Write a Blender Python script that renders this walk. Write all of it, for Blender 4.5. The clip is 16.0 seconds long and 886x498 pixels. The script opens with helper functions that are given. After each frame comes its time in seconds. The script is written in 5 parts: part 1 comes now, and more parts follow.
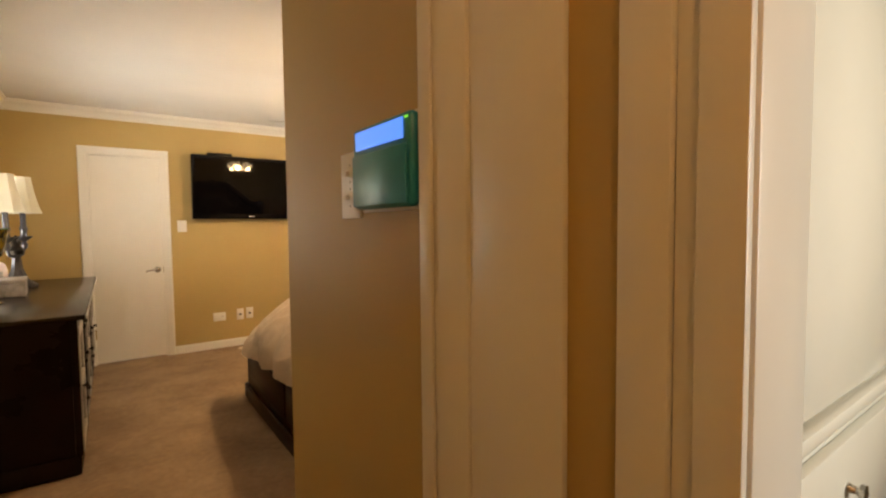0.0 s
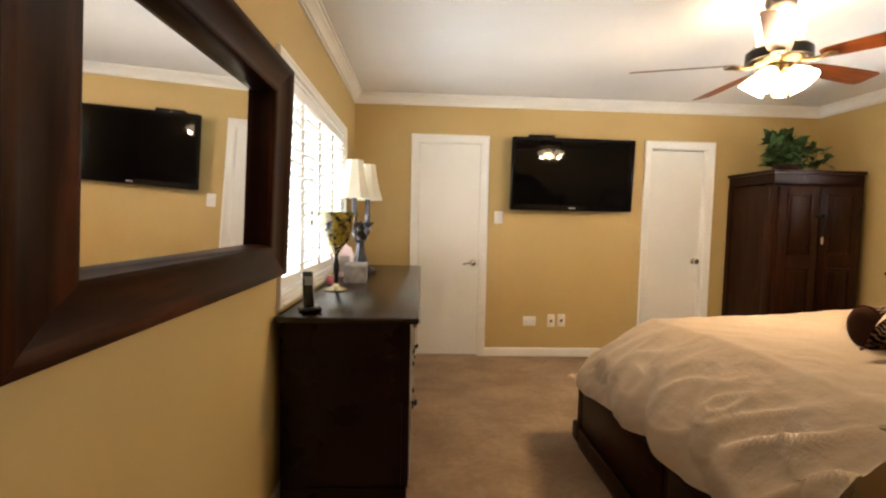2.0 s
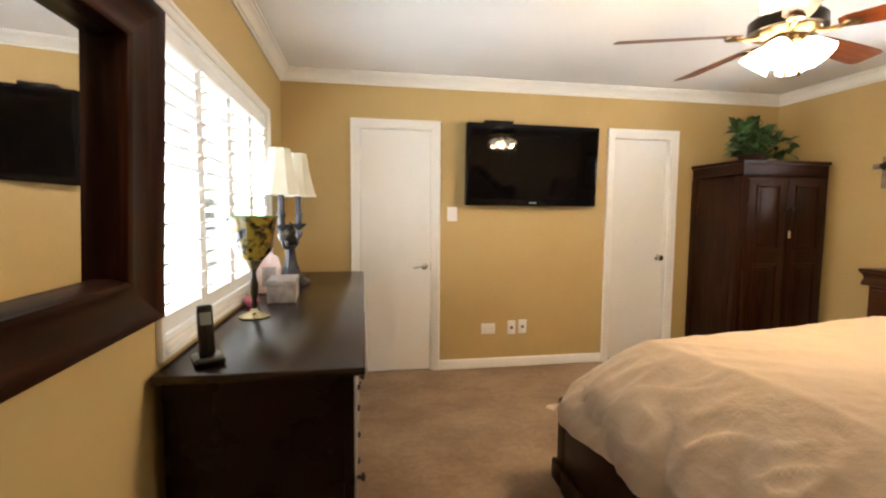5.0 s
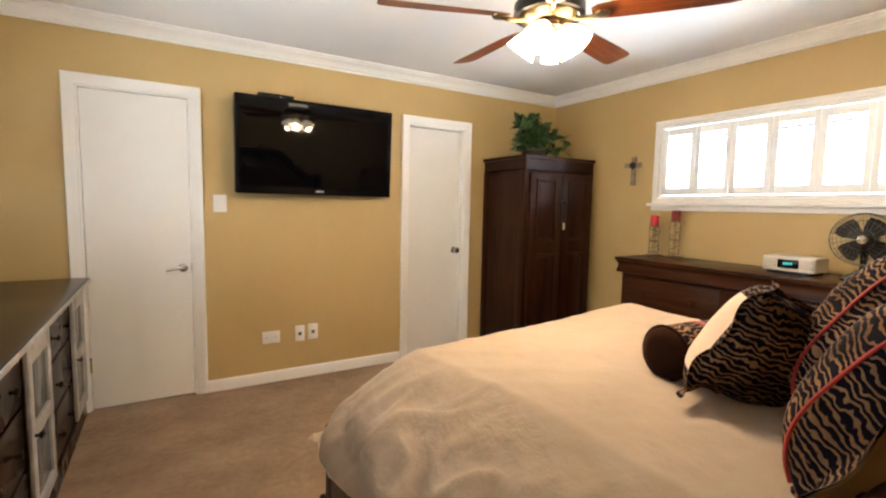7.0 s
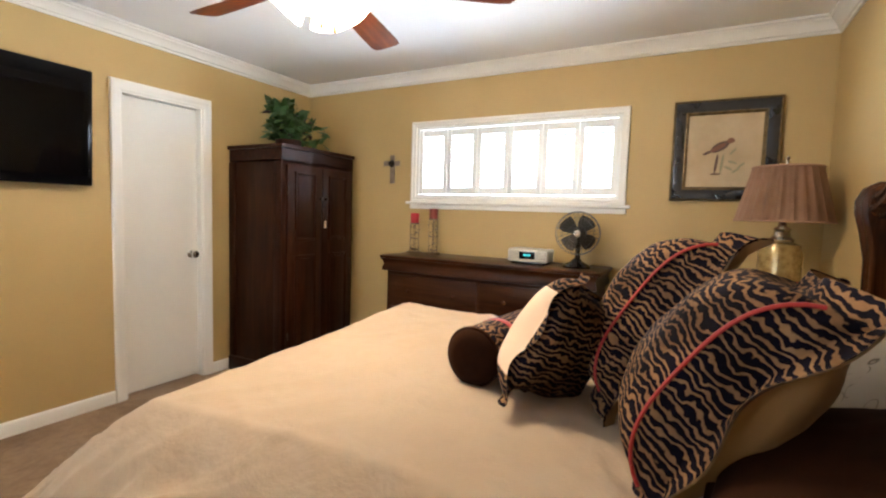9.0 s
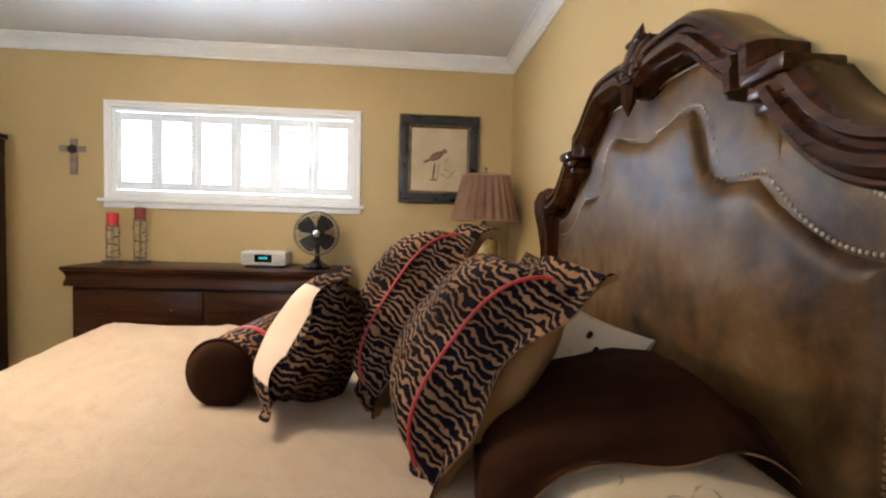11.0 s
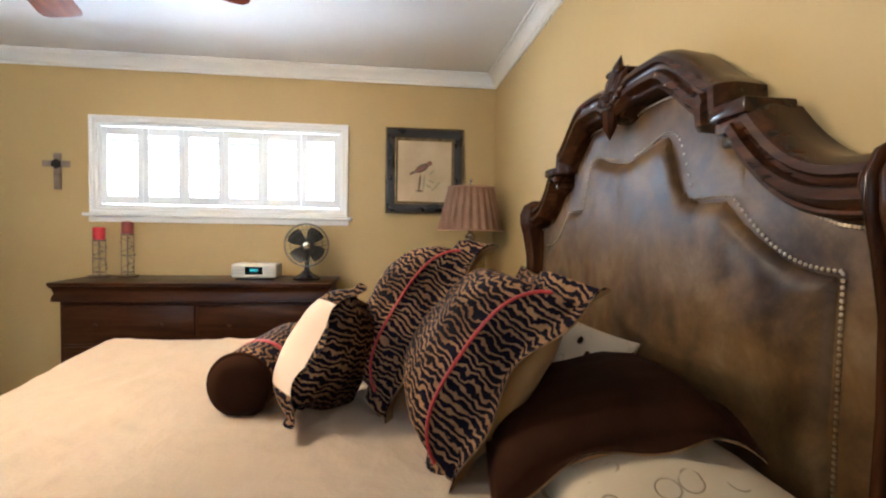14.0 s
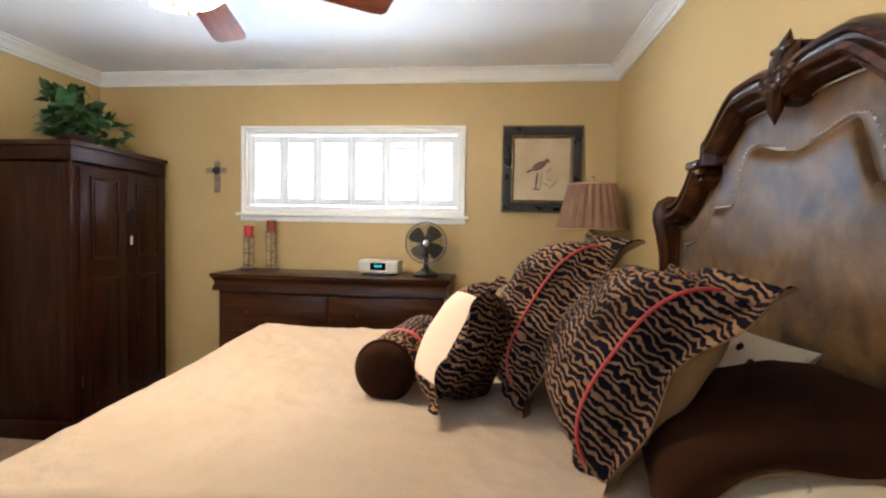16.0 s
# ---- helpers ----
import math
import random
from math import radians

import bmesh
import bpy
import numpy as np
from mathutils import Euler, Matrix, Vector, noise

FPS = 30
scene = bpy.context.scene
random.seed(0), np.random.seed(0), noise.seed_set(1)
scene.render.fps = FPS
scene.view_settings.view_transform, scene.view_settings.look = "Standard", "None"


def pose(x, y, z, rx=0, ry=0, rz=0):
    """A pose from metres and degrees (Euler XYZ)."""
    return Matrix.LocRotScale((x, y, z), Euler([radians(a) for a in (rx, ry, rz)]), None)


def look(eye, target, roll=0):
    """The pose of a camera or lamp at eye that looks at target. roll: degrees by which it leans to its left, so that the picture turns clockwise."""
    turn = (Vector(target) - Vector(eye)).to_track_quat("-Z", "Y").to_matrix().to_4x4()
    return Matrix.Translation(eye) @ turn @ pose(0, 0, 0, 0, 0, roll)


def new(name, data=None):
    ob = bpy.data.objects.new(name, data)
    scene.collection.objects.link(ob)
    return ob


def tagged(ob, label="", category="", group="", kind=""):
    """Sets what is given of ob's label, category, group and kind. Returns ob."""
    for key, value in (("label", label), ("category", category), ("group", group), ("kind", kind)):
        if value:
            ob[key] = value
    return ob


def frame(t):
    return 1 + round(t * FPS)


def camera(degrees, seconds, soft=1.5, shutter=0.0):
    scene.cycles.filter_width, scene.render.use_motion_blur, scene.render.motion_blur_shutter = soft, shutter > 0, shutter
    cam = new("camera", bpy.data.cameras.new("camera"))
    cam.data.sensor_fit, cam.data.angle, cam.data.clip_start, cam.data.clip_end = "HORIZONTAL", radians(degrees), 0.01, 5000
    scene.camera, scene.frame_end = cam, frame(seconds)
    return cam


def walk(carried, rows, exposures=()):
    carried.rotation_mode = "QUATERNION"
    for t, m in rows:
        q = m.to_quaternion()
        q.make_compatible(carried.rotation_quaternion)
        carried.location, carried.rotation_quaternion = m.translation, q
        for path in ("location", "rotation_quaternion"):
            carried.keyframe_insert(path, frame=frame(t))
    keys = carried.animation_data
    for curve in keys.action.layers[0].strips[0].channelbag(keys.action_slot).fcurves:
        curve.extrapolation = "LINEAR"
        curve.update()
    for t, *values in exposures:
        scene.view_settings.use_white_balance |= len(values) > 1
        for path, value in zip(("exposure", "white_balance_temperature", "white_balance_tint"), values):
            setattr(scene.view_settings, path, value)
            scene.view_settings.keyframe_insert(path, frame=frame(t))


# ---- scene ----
cam = camera(87.0, 16.0, soft=2.2)
PATH = [
    (0, (0.754, -0.566, 1.330), (1.913, 1.060, 1.225), -0.6),
    (0.5, (0.687, -0.300, 1.311), (1.555, 1.499, 1.219), -0.1),
    (1, (0.664, 0.061, 1.299), (1.217, 1.981, 1.204), 1.1),
    (1.5, (0.669, 0.345, 1.290), (0.942, 2.323, 1.186), 1.9),
    (2, (0.629, 0.562, 1.289), (0.727, 2.556, 1.172), 1.2),
    (2.5, (0.600, 0.723, 1.293), (0.582, 2.719, 1.169), 0.6),
    (3, (0.581, 0.861, 1.297), (0.500, 2.854, 1.164), 0.6),
    (5.5, (0.662, 1.161, 1.358), (1.187, 3.084, 1.194), 0.6),
    (6, (0.779, 1.228, 1.351), (1.490, 3.091, 1.192), 0.9),
    (6.5, (0.918, 1.305, 1.348), (1.787, 3.099, 1.185), 1.2),
    (7, (1.038, 1.396, 1.347), (2.059, 3.106, 1.166), 1.1),
    (7.5, (1.114, 1.490, 1.349), (2.299, 3.089, 1.159), 1.2),
    (8, (1.133, 1.567, 1.346), (2.513, 3.002, 1.159), 1.5),
    (8.5, (1.109, 1.616, 1.334), (2.695, 2.822, 1.158), 1.9),
    (9, (1.154, 1.696, 1.319), (2.905, 2.649, 1.165), 1.8),
    (9.5, (1.191, 1.753, 1.304), (3.065, 2.436, 1.163), 1.5),
    (10, (1.209, 1.780, 1.289), (3.164, 2.183, 1.157), 1.1),
    (12.5, (1.117, 1.779, 1.294), (3.039, 1.229, 1.241), 3.0),
    (13, (1.095, 1.807, 1.305), (3.031, 1.306, 1.242), 2.2),
    (13.5, (1.086, 1.837, 1.317), (3.048, 1.453, 1.242), 1.3),
    (14, (1.097, 1.856, 1.320), (3.081, 1.618, 1.244), 0.9),
    (14.5, (1.084, 1.904, 1.307), (3.080, 1.802, 1.235), 0.9),
    (15, (1.094, 1.931, 1.308), (3.092, 1.958, 1.232), 0.8),
    (15.5, (1.113, 1.929, 1.321), (3.106, 2.073, 1.239), 0.9),
    (16, (1.098, 1.948, 1.300), (3.087, 2.147, 1.222), 1.1),
]
LIGHT = [(0, -0.10, 8300, 11), (1.0, -0.15, 7400, 9), (1.5, -0.15, 7200, 9), (2, 0.02, 6650, 8), (3, 0.10, 6500, 8), (6.5, 0.14, 6050, 8), (8, 0.06, 5800, 7),
         (10, 0.10, 5350, 6), (12.5, -0.03, 5200, 6), (13.5, 0.08, 5200, 6), (16, 0.14, 5150, 5)]
walk(cam, [(t, look(eye, target, roll)) for t, eye, target, roll in PATH], LIGHT)

# ---- world and light ----
world = bpy.data.worlds.new("world")
scene.world = world
world.use_nodes = True
wn = world.node_tree.nodes
sky = wn.new("ShaderNodeTexSky")
sky.sky_type, sky.sun_disc = "NISHITA", False
sky.sun_elevation, sky.sun_rotation = radians(48), radians(160)
world.node_tree.links.new(sky.outputs[0], wn["Background"].inputs[0])
wn["Background"].inputs[1].default_value = 0.10

XE, YN, YS, XK, ZC = 4.50, 5.00, 1.075, 1.26, 2.46   # east, north, south wall, hall wall, ceiling


def area(name, m, sx, sy, watts, colour):
    la = bpy.data.lights.new(name, "AREA")
    la.shape, la.size, la.size_y, la.energy, la.color = "RECTANGLE", sx, sy, watts, colour
    ob = new(name, la)
    ob.matrix_world = m
    return ob


def point(name, p, watts, colour, r=0.03):
    la = bpy.data.lights.new(name, "POINT")
    la.energy, la.color, la.shadow_soft_size = watts, colour, r
    ob = new(name, la)
    ob.location = p
    return ob


DAY, WARM = (0.93, 0.97, 1.0), (1.0, 0.72, 0.44)
area("west_daylight", look((-0.55, 3.50, 1.20), (1.0, 3.50, 1.35)), 2.2, 1.7, 120, DAY)
area("east_daylight", look((XE + 0.42, 2.98, 1.55), (XE - 0.6, 2.98, 2.20)), 2.1, 1.1, 300, DAY)
area("side_room_daylight", look((2.1, -2.0, 1.6), (2.1, 0.0, 1.4)), 0.9, 1.0, 40, DAY)
FANC = (2.45, 2.93)
point("hall_lamp_bulb", (0.55, -1.05, 2.33), 11, (1.0, 0.60, 0.30), 0.06)
for k in range(4):
    a = radians(30 + 90 * k)
    point("fan_bulb", (FANC[0] + 0.11 * math.cos(a), FANC[1] + 0.11 * math.sin(a), 2.01), 26, WARM)
point("fan_uplight_bulb", (FANC[0], FANC[1] - 0.055, 2.345), 10.0, WARM, 0.02)


# ---- materials ----
def material(name):
    m = bpy.data.materials.new(name)
    m.use_nodes = True
    return m, m.node_tree.nodes, m.node_tree.links, m.node_tree.nodes["Principled BSDF"]


def ramp(n, stops):
    r = n.new("ShaderNodeValToRGB")
    while len(r.color_ramp.elements) < len(stops):
        r.color_ramp.elements.new(0.5)
    for e, (p, c) in zip(r.color_ramp.elements, stops):
        e.position, e.color = p, (*c, 1)
    return r


def coords(n, l, scale=(1, 1, 1), kind="Object", rot=(0, 0, 0)):
    tc, mp = n.new("ShaderNodeTexCoord"), n.new("ShaderNodeMapping")
    mp.inputs["Scale"].default_value, mp.inputs["Rotation"].default_value = scale, rot
    l.new(tc.outputs[kind], mp.inputs["Vector"])
    return mp.outputs["Vector"]


def noise_tex(n, l, vec, scale, detail=4, rough=0.55, dist=0.0):
    t = n.new("ShaderNodeTexNoise")
    t.inputs["Scale"].default_value, t.inputs["Detail"].default_value = scale, detail
    t.inputs["Roughness"].default_value, t.inputs["Distortion"].default_value = rough, dist
    l.new(vec, t.inputs["Vector"])
    return t


def bump(n, l, p, height, strength, distance):
    b = n.new("ShaderNodeBump")
    b.inputs["Strength"].default_value, b.inputs["Distance"].default_value = strength, distance
    l.new(height, b.inputs["Height"])
    l.new(b.outputs[0], p.inputs["Normal"])
    return b


def mottled(name, c0, c1, scale=3.0, rough=0.6, grain=120, relief=0.15, dist=0.002, metal=0.0, spread=(0.3, 0.7), coat=0.0, sheen=0.0):
    m, n, l, p = material(name)
    v = coords(n, l)
    big = noise_tex(n, l, v, scale, 5)
    r = ramp(n, [(spread[0], c0), (spread[1], c1)])
    l.new(big.outputs["Fac"], r.inputs[0])
    l.new(r.outputs[0], p.inputs["Base Color"])
    fine = noise_tex(n, l, v, grain, 3)
    bump(n, l, p, fine.outputs["Fac"], relief, dist)
    mr = n.new("ShaderNodeMapRange")
    mr.inputs["To Min"].default_value, mr.inputs["To Max"].default_value = rough - 0.07, rough + 0.08
    l.new(big.outputs["Fac"], mr.inputs["Value"])
    l.new(mr.outputs[0], p.inputs["Roughness"])
    p.inputs["Metallic"].default_value = metal
    p.inputs["Coat Weight"].default_value = coat
    p.inputs["Sheen Weight"].default_value = sheen
    return m


def wood(name, c0, c1, c2, axis, rough=0.35, scale=1.0, coat=0.2, relief=0.12, spec=0.22):
    m, n, l, p = material(name)
    s = [9.0 * scale] * 3
    s[axis] = 0.7 * scale
    v = coords(n, l, tuple(s))
    g = noise_tex(n, l, v, 3.0, 8, 0.62, 0.6)
    r = ramp(n, [(0.3, c0), (0.52, c1), (0.75, c2)])
    l.new(g.outputs["Fac"], r.inputs[0])
    blotch = noise_tex(n, l, coords(n, l), 2.2, 3)
    mx = n.new("ShaderNodeMix")
    mx.data_type, mx.blend_type = "RGBA", "MULTIPLY"
    mx.inputs["Factor"].default_value = 0.7
    rb = ramp(n, [(0.3, (0.55, 0.5, 0.48)), (0.7, (1, 1, 1))])
    l.new(blotch.outputs["Fac"], rb.inputs[0])
    l.new(r.outputs[0], mx.inputs["A"])
    l.new(rb.outputs[0], mx.inputs["B"])
    l.new(mx.outputs["Result"], p.inputs["Base Color"])
    mr = n.new("ShaderNodeMapRange")
    mr.inputs["To Min"].default_value, mr.inputs["To Max"].default_value = rough - 0.08, rough + 0.12
    l.new(g.outputs["Fac"], mr.inputs["Value"])
    l.new(mr.outputs[0], p.inputs["Roughness"])
    p.inputs["Coat Weight"].default_value, p.inputs["Coat Roughness"].default_value = coat, 0.22
    p.inputs["Specular IOR Level"].default_value = spec
    bump(n, l, p, g.outputs["Fac"], relief, 0.001)
    return m


def plain(name, c, rough=0.5, metal=0.0, glow=None, power=0.0, trans=0.0):
    m, n, l, p = material(name)
    p.inputs["Base Color"].default_value = (*c, 1)
    p.inputs["Roughness"].default_value, p.inputs["Metallic"].default_value = rough, metal
    p.inputs["Transmission Weight"].default_value = trans
    if glow:
        p.inputs["Emission Color"].default_value, p.inputs["Emission Strength"].default_value = (*glow, 1), power
    return m


WALL = mottled("gold_wall_paint", (0.46, 0.325, 0.125), (0.50, 0.36, 0.145), 1.6, 0.55, 260, 0.12, 0.001)
CEIL = mottled("ceiling_paint", (0.82, 0.82, 0.82), (0.88, 0.88, 0.87), 1.2, 0.8, 180, 0.2, 0.001)
TRIM = mottled("white_trim_paint", (0.76, 0.74, 0.69), (0.82, 0.80, 0.75), 2.0, 0.35, 90, 0.05, 0.0006)
DOORP = mottled("white_door_paint", (0.74, 0.72, 0.67), (0.80, 0.78, 0.73), 1.5, 0.38, 60, 0.06, 0.0006)
GLOSS = mottled("gloss_white_paint", (0.66, 0.65, 0.58), (0.72, 0.71, 0.65), 1.5, 0.16, 40, 0.03, 0.0005)
SHUTTER = mottled("white_shutter_paint", (0.80, 0.80, 0.78), (0.85, 0.85, 0.83), 2.0, 0.35, 90, 0.03, 0.0005)


def carpet():
    m, n, l, p = material("tan_carpet")
    v = coords(n, l)
    a, b, c = noise_tex(n, l, v, 2.3, 6, 0.6), noise_tex(n, l, v, 26, 4, 0.7), noise_tex(n, l, v, 420, 2, 0.7)
    r1 = ramp(n, [(0.32, (0.25, 0.155, 0.085)), (0.66, (0.43, 0.29, 0.175))])
    r2 = ramp(n, [(0.35, (0.72, 0.70, 0.68)), (0.65, (1, 1, 1))])
    mx = n.new("ShaderNodeMix")
    mx.data_type, mx.blend_type = "RGBA", "MULTIPLY"
    mx.inputs["Factor"].default_value = 0.8
    l.new(a.outputs["Fac"], r1.inputs[0])
    l.new(b.outputs["Fac"], r2.inputs[0])
    l.new(r1.outputs[0], mx.inputs["A"])
    l.new(r2.outputs[0], mx.inputs["B"])
    l.new(mx.outputs["Result"], p.inputs["Base Color"])
    p.inputs["Roughness"].default_value = 0.95
    p.inputs["Sheen Weight"].default_value = 0.08
    ad = n.new("ShaderNodeMath")
    ad.operation = "ADD"
    l.new(b.outputs["Fac"], ad.inputs[0])
    l.new(c.outputs["Fac"], ad.inputs[1])
    bump(n, l, p, ad.outputs[0], 0.8, 0.006)
    return m


CARPET = carpet()
ESPRESSO = [mottled("espresso_wood_" + "xyz"[i], (0.007, 0.0024, 0.0024), (0.015, 0.0055, 0.0045), 3.0, 0.27, 50, 0.02, 0.0004) for i in range(3)]
for m in ESPRESSO:
    m.node_tree.nodes["Principled BSDF"].inputs["Specular IOR Level"].default_value = 0.16
TOPGLOSS = mottled("polished_espresso_top", (0.010, 0.0035, 0.003), (0.018, 0.007, 0.005), 3.0, 0.24, 50, 0.02, 0.0004)
MAHOG = [wood("mahogany_" + "xyz"[i], (0.015, 0.0046, 0.0016), (0.040, 0.0135, 0.0048), (0.078, 0.029, 0.0105), i, 0.30, 1.0, 0.03, 0.12, 0.12) for i in range(3)]
ANTIQUE = [wood("antique_red_brown_wood_" + "xyz"[i], (0.010, 0.0027, 0.0011), (0.026, 0.0076, 0.0028), (0.050, 0.017, 0.006), i, 0.36, 1.0, 0.0, 0.12, 0.10) for i in range(3)]
CARVED = [wood("carved_walnut_" + "xyz"[i], (0.010, 0.003, 0.0011), (0.044, 0.0145, 0.0046), (0.105, 0.037, 0.012), i, 0.20, 1.0, 0.08, 0.12, 0.2) for i in range(3)]
FRAME = [wood("mirror_frame_wood_" + "xyz"[i], (0.005, 0.0012, 0.0006), (0.022, 0.0048, 0.0016), (0.085, 0.020, 0.0055), i, 0.30, 0.55, 0.02, 0.10, 0.08) for i in range(3)]
BLADE = wood("fan_blade_cherry", (0.12, 0.03, 0.008), (0.24, 0.068, 0.018), (0.36, 0.12, 0.035), 0, 0.3)
CHROME = plain("brushed_nickel", (0.62, 0.60, 0.56), 0.25, 1.0)
DARKMETAL = mottled("dark_bronze", (0.025, 0.02, 0.017), (0.06, 0.05, 0.04), 8, 0.35, 80, 0.1, 0.001, 0.9)
BRASS = mottled("antique_brass", (0.34, 0.25, 0.10), (0.50, 0.38, 0.18), 9, 0.28, 60, 0.05, 0.001, 1.0)
BLACK = plain("black_plastic", (0.006, 0.006, 0.007), 0.22)
SCREEN = plain("tv_screen_glass", (0.0015, 0.0015, 0.002), 0.04)
SCREEN.node_tree.nodes["Principled BSDF"].inputs["Specular IOR Level"].default_value = 0.16
BEZEL = plain("piano_black_bezel", (0.003, 0.003, 0.004), 0.12)
BEZEL.node_tree.nodes["Principled BSDF"].inputs["Specular IOR Level"].default_value = 0.14
PLATE = plain("white_plastic_plate", (0.78, 0.76, 0.72), 0.35)
MIRROR = plain("mirror_silver", (0.92, 0.92, 0.92), 0.01, 1.0)


# ---- mesh helpers ----
def mesh_of(name, bm, mat, smooth=False):
    me = bpy.data.meshes.new(name)
    bmesh.ops.recalc_face_normals(bm, faces=bm.faces)
    bm.to_mesh(me)
    bm.free()
    for x in mat if isinstance(mat, (list, tuple)) else [mat]:
        me.materials.append(x)
    if smooth:
        me.polygons.foreach_set("use_smooth", [True] * len(me.polygons))
        if smooth != "all":
            me.set_sharp_from_angle(angle=radians(38))
    return me


def part(name, bm, mat, parent=None, label="", smooth=True):
    ob = new(name, mesh_of(name, bm, mat, smooth))
    if parent:
        ob.parent = parent
    if label:
        ob["label"] = label
    return ob


def thing(name, label, category, at=(0, 0, 0), rz=0, group="", kind=""):
    ob = new(name)
    ob.empty_display_size = 0.1
    ob.location, ob.rotation_euler = at, (0, 0, radians(rz))
    return tagged(ob, label, category, group, kind)


def box(x0, x1, y0, y1, z0, z1, r=0.0, seg=2, bm=None):
    b = bmesh.new()
    bmesh.ops.create_cube(b, size=1, matrix=Matrix.Translation(((x0 + x1) / 2, (y0 + y1) / 2, (z0 + z1) / 2)) @ Matrix.Diagonal((x1 - x0, y1 - y0, z1 - z0, 1)))
    if r > 0:
        bmesh.ops.bevel(b, geom=b.edges[:], offset=r, segments=seg, affect="EDGES", profile=0.5)
    if bm is None:
        return b
    return merge(bm, b)


def merge(a, b, m=None):
    me = bpy.data.meshes.new("tmp")
    if m is not None:
        b.transform(m)
    b.to_mesh(me)
    b.free()
    a.from_mesh(me)
    bpy.data.meshes.remove(me)
    return a


def lathe(profile, seg=32, m=None, cap=True):
    b = bmesh.new()
    rings = []
    for r, z in profile:
        rings.append([b.verts.new((r * math.cos(2 * math.pi * i / seg), r * math.sin(2 * math.pi * i / seg), z)) for i in range(seg)])
    for u, v in zip(rings, rings[1:]):
        for i in range(seg):
            j = (i + 1) % seg
            b.faces.new((u[i], u[j], v[j], v[i]))
    if cap:
        for ring in (rings[0], rings[-1]):
            try:
                b.faces.new(ring)
            except ValueError:
                pass
    if m is not None:
        b.transform(m)
    return b


def tube(pts, r, seg=8, closed=False, taper=None):
    b = bmesh.new()
    pts = [Vector(p) for p in pts]
    n = len(pts)
    rings, up = [], Vector((0, 0, 1))
    for i, p in enumerate(pts):
        a = pts[(i - 1) % n] if closed or i else p
        c = pts[(i + 1) % n] if closed or i < n - 1 else p
        d = (c - a).normalized()
        s = d.cross(up)
        if s.length < 0.05:
            s = d.cross(Vector((1, 0, 0)))
        s.normalize()
        t = s.cross(d)
        k = r * (taper(i / max(1, n - 1)) if taper else 1)
        rings.append([b.verts.new(p + (s * math.cos(2 * math.pi * j / seg) + t * math.sin(2 * math.pi * j / seg)) * k) for j in range(seg)])
    pairs = list(zip(rings, rings[1:])) + ([(rings[-1], rings[0])] if closed else [])
    for u, v in pairs:
        for j in range(seg):
            b.faces.new((u[j], u[(j + 1) % seg], v[(j + 1) % seg], v[j]))
    if not closed:
        b.faces.new(rings[0])
        b.faces.new(rings[-1])
    return b


def extrude_poly(pts, y0, y1):
    """A prism from points in the x-z plane."""
    b = bmesh.new()
    f = [b.verts.new((x, y0, z)) for x, z in pts]
    g = [b.verts.new((x, y1, z)) for x, z in pts]
    b.faces.new(f)
    b.faces.new(g)
    for i in range(len(pts)):
        j = (i + 1) % len(pts)
        b.faces.new((f[i], f[j], g[j], g[i]))
    return b


def rail(profile, corners, closed=False):
    """A moulding: a profile of (out, z) swept along a mitred plan line; out points to the line's right."""
    b = bmesh.new()
    c = [Vector((x, y)) for x, y in corners]
    n = len(c)
    rings = []
    for i in range(n):
        def nrm(p, q):
            d = (q - p).normalized()
            return Vector((d.y, -d.x))
        ns = []
        if closed or i > 0:
            ns.append(nrm(c[i - 1], c[i]))
        if closed or i < n - 1:
            ns.append(nrm(c[i], c[(i + 1) % n]))
        k = sum(ns, Vector((0, 0)))
        k = k / (k.dot(ns[0]))
        rings.append([b.verts.new((c[i].x + k.x * o, c[i].y + k.y * o, z)) for o, z in profile])
    m = len(profile)
    for u, v in list(zip(rings, rings[1:])) + ([(rings[-1], rings[0])] if closed else []):
        for j in range(m):
            b.faces.new((u[j], u[(j + 1) % m], v[(j + 1) % m], v[j]))
    if not closed:
        b.faces.new(rings[0])
        b.faces.new(rings[-1])
    return b


def wall_with_holes(axis, at, thick, u0, u1, z0, z1, holes):
    """A wall across `axis` at `at` (its room face), with rectangular holes (ua, ub, za, zb) right through it."""
    us = sorted({u0, u1, *[h[0] for h in holes], *[h[1] for h in holes]})
    zs = sorted({z0, z1, *[h[2] for h in holes], *[h[3] for h in holes]})
    b = bmesh.new()

    def v(u, z, w):
        return (at + w, u, z) if axis == "x" else (u, at + w, z)
    solid = lambda i, j: 0 <= i < len(us) - 1 and 0 <= j < len(zs) - 1 and not any(h[0] <= (us[i] + us[i + 1]) / 2 <= h[1] and h[2] <= (zs[j] + zs[j + 1]) / 2 <= h[3] for h in holes)
    for i in range(len(us) - 1):
        for j in range(len(zs) - 1):
            if not solid(i, j):
                continue
            a, c, d, e = us[i], us[i + 1], zs[j], zs[j + 1]
            for w in (0, thick):
                b.faces.new([b.verts.new(v(*q, w)) for q in ((a, d), (c, d), (c, e), (a, e))])
            for (di, dj), (p, q) in (((-1, 0), ((a, d), (a, e))), ((1, 0), ((c, d), (c, e))), ((0, -1), ((a, d), (c, d))), ((0, 1), ((a, e), (c, e)))):
                if not solid(i + di, j + dj):
                    b.faces.new([b.verts.new(v(*p, 0)), b.verts.new(v(*q, 0)), b.verts.new(v(*q, thick)), b.verts.new(v(*p, thick))])
    bmesh.ops.remove_doubles(b, verts=b.verts, dist=0.0005)
    return b


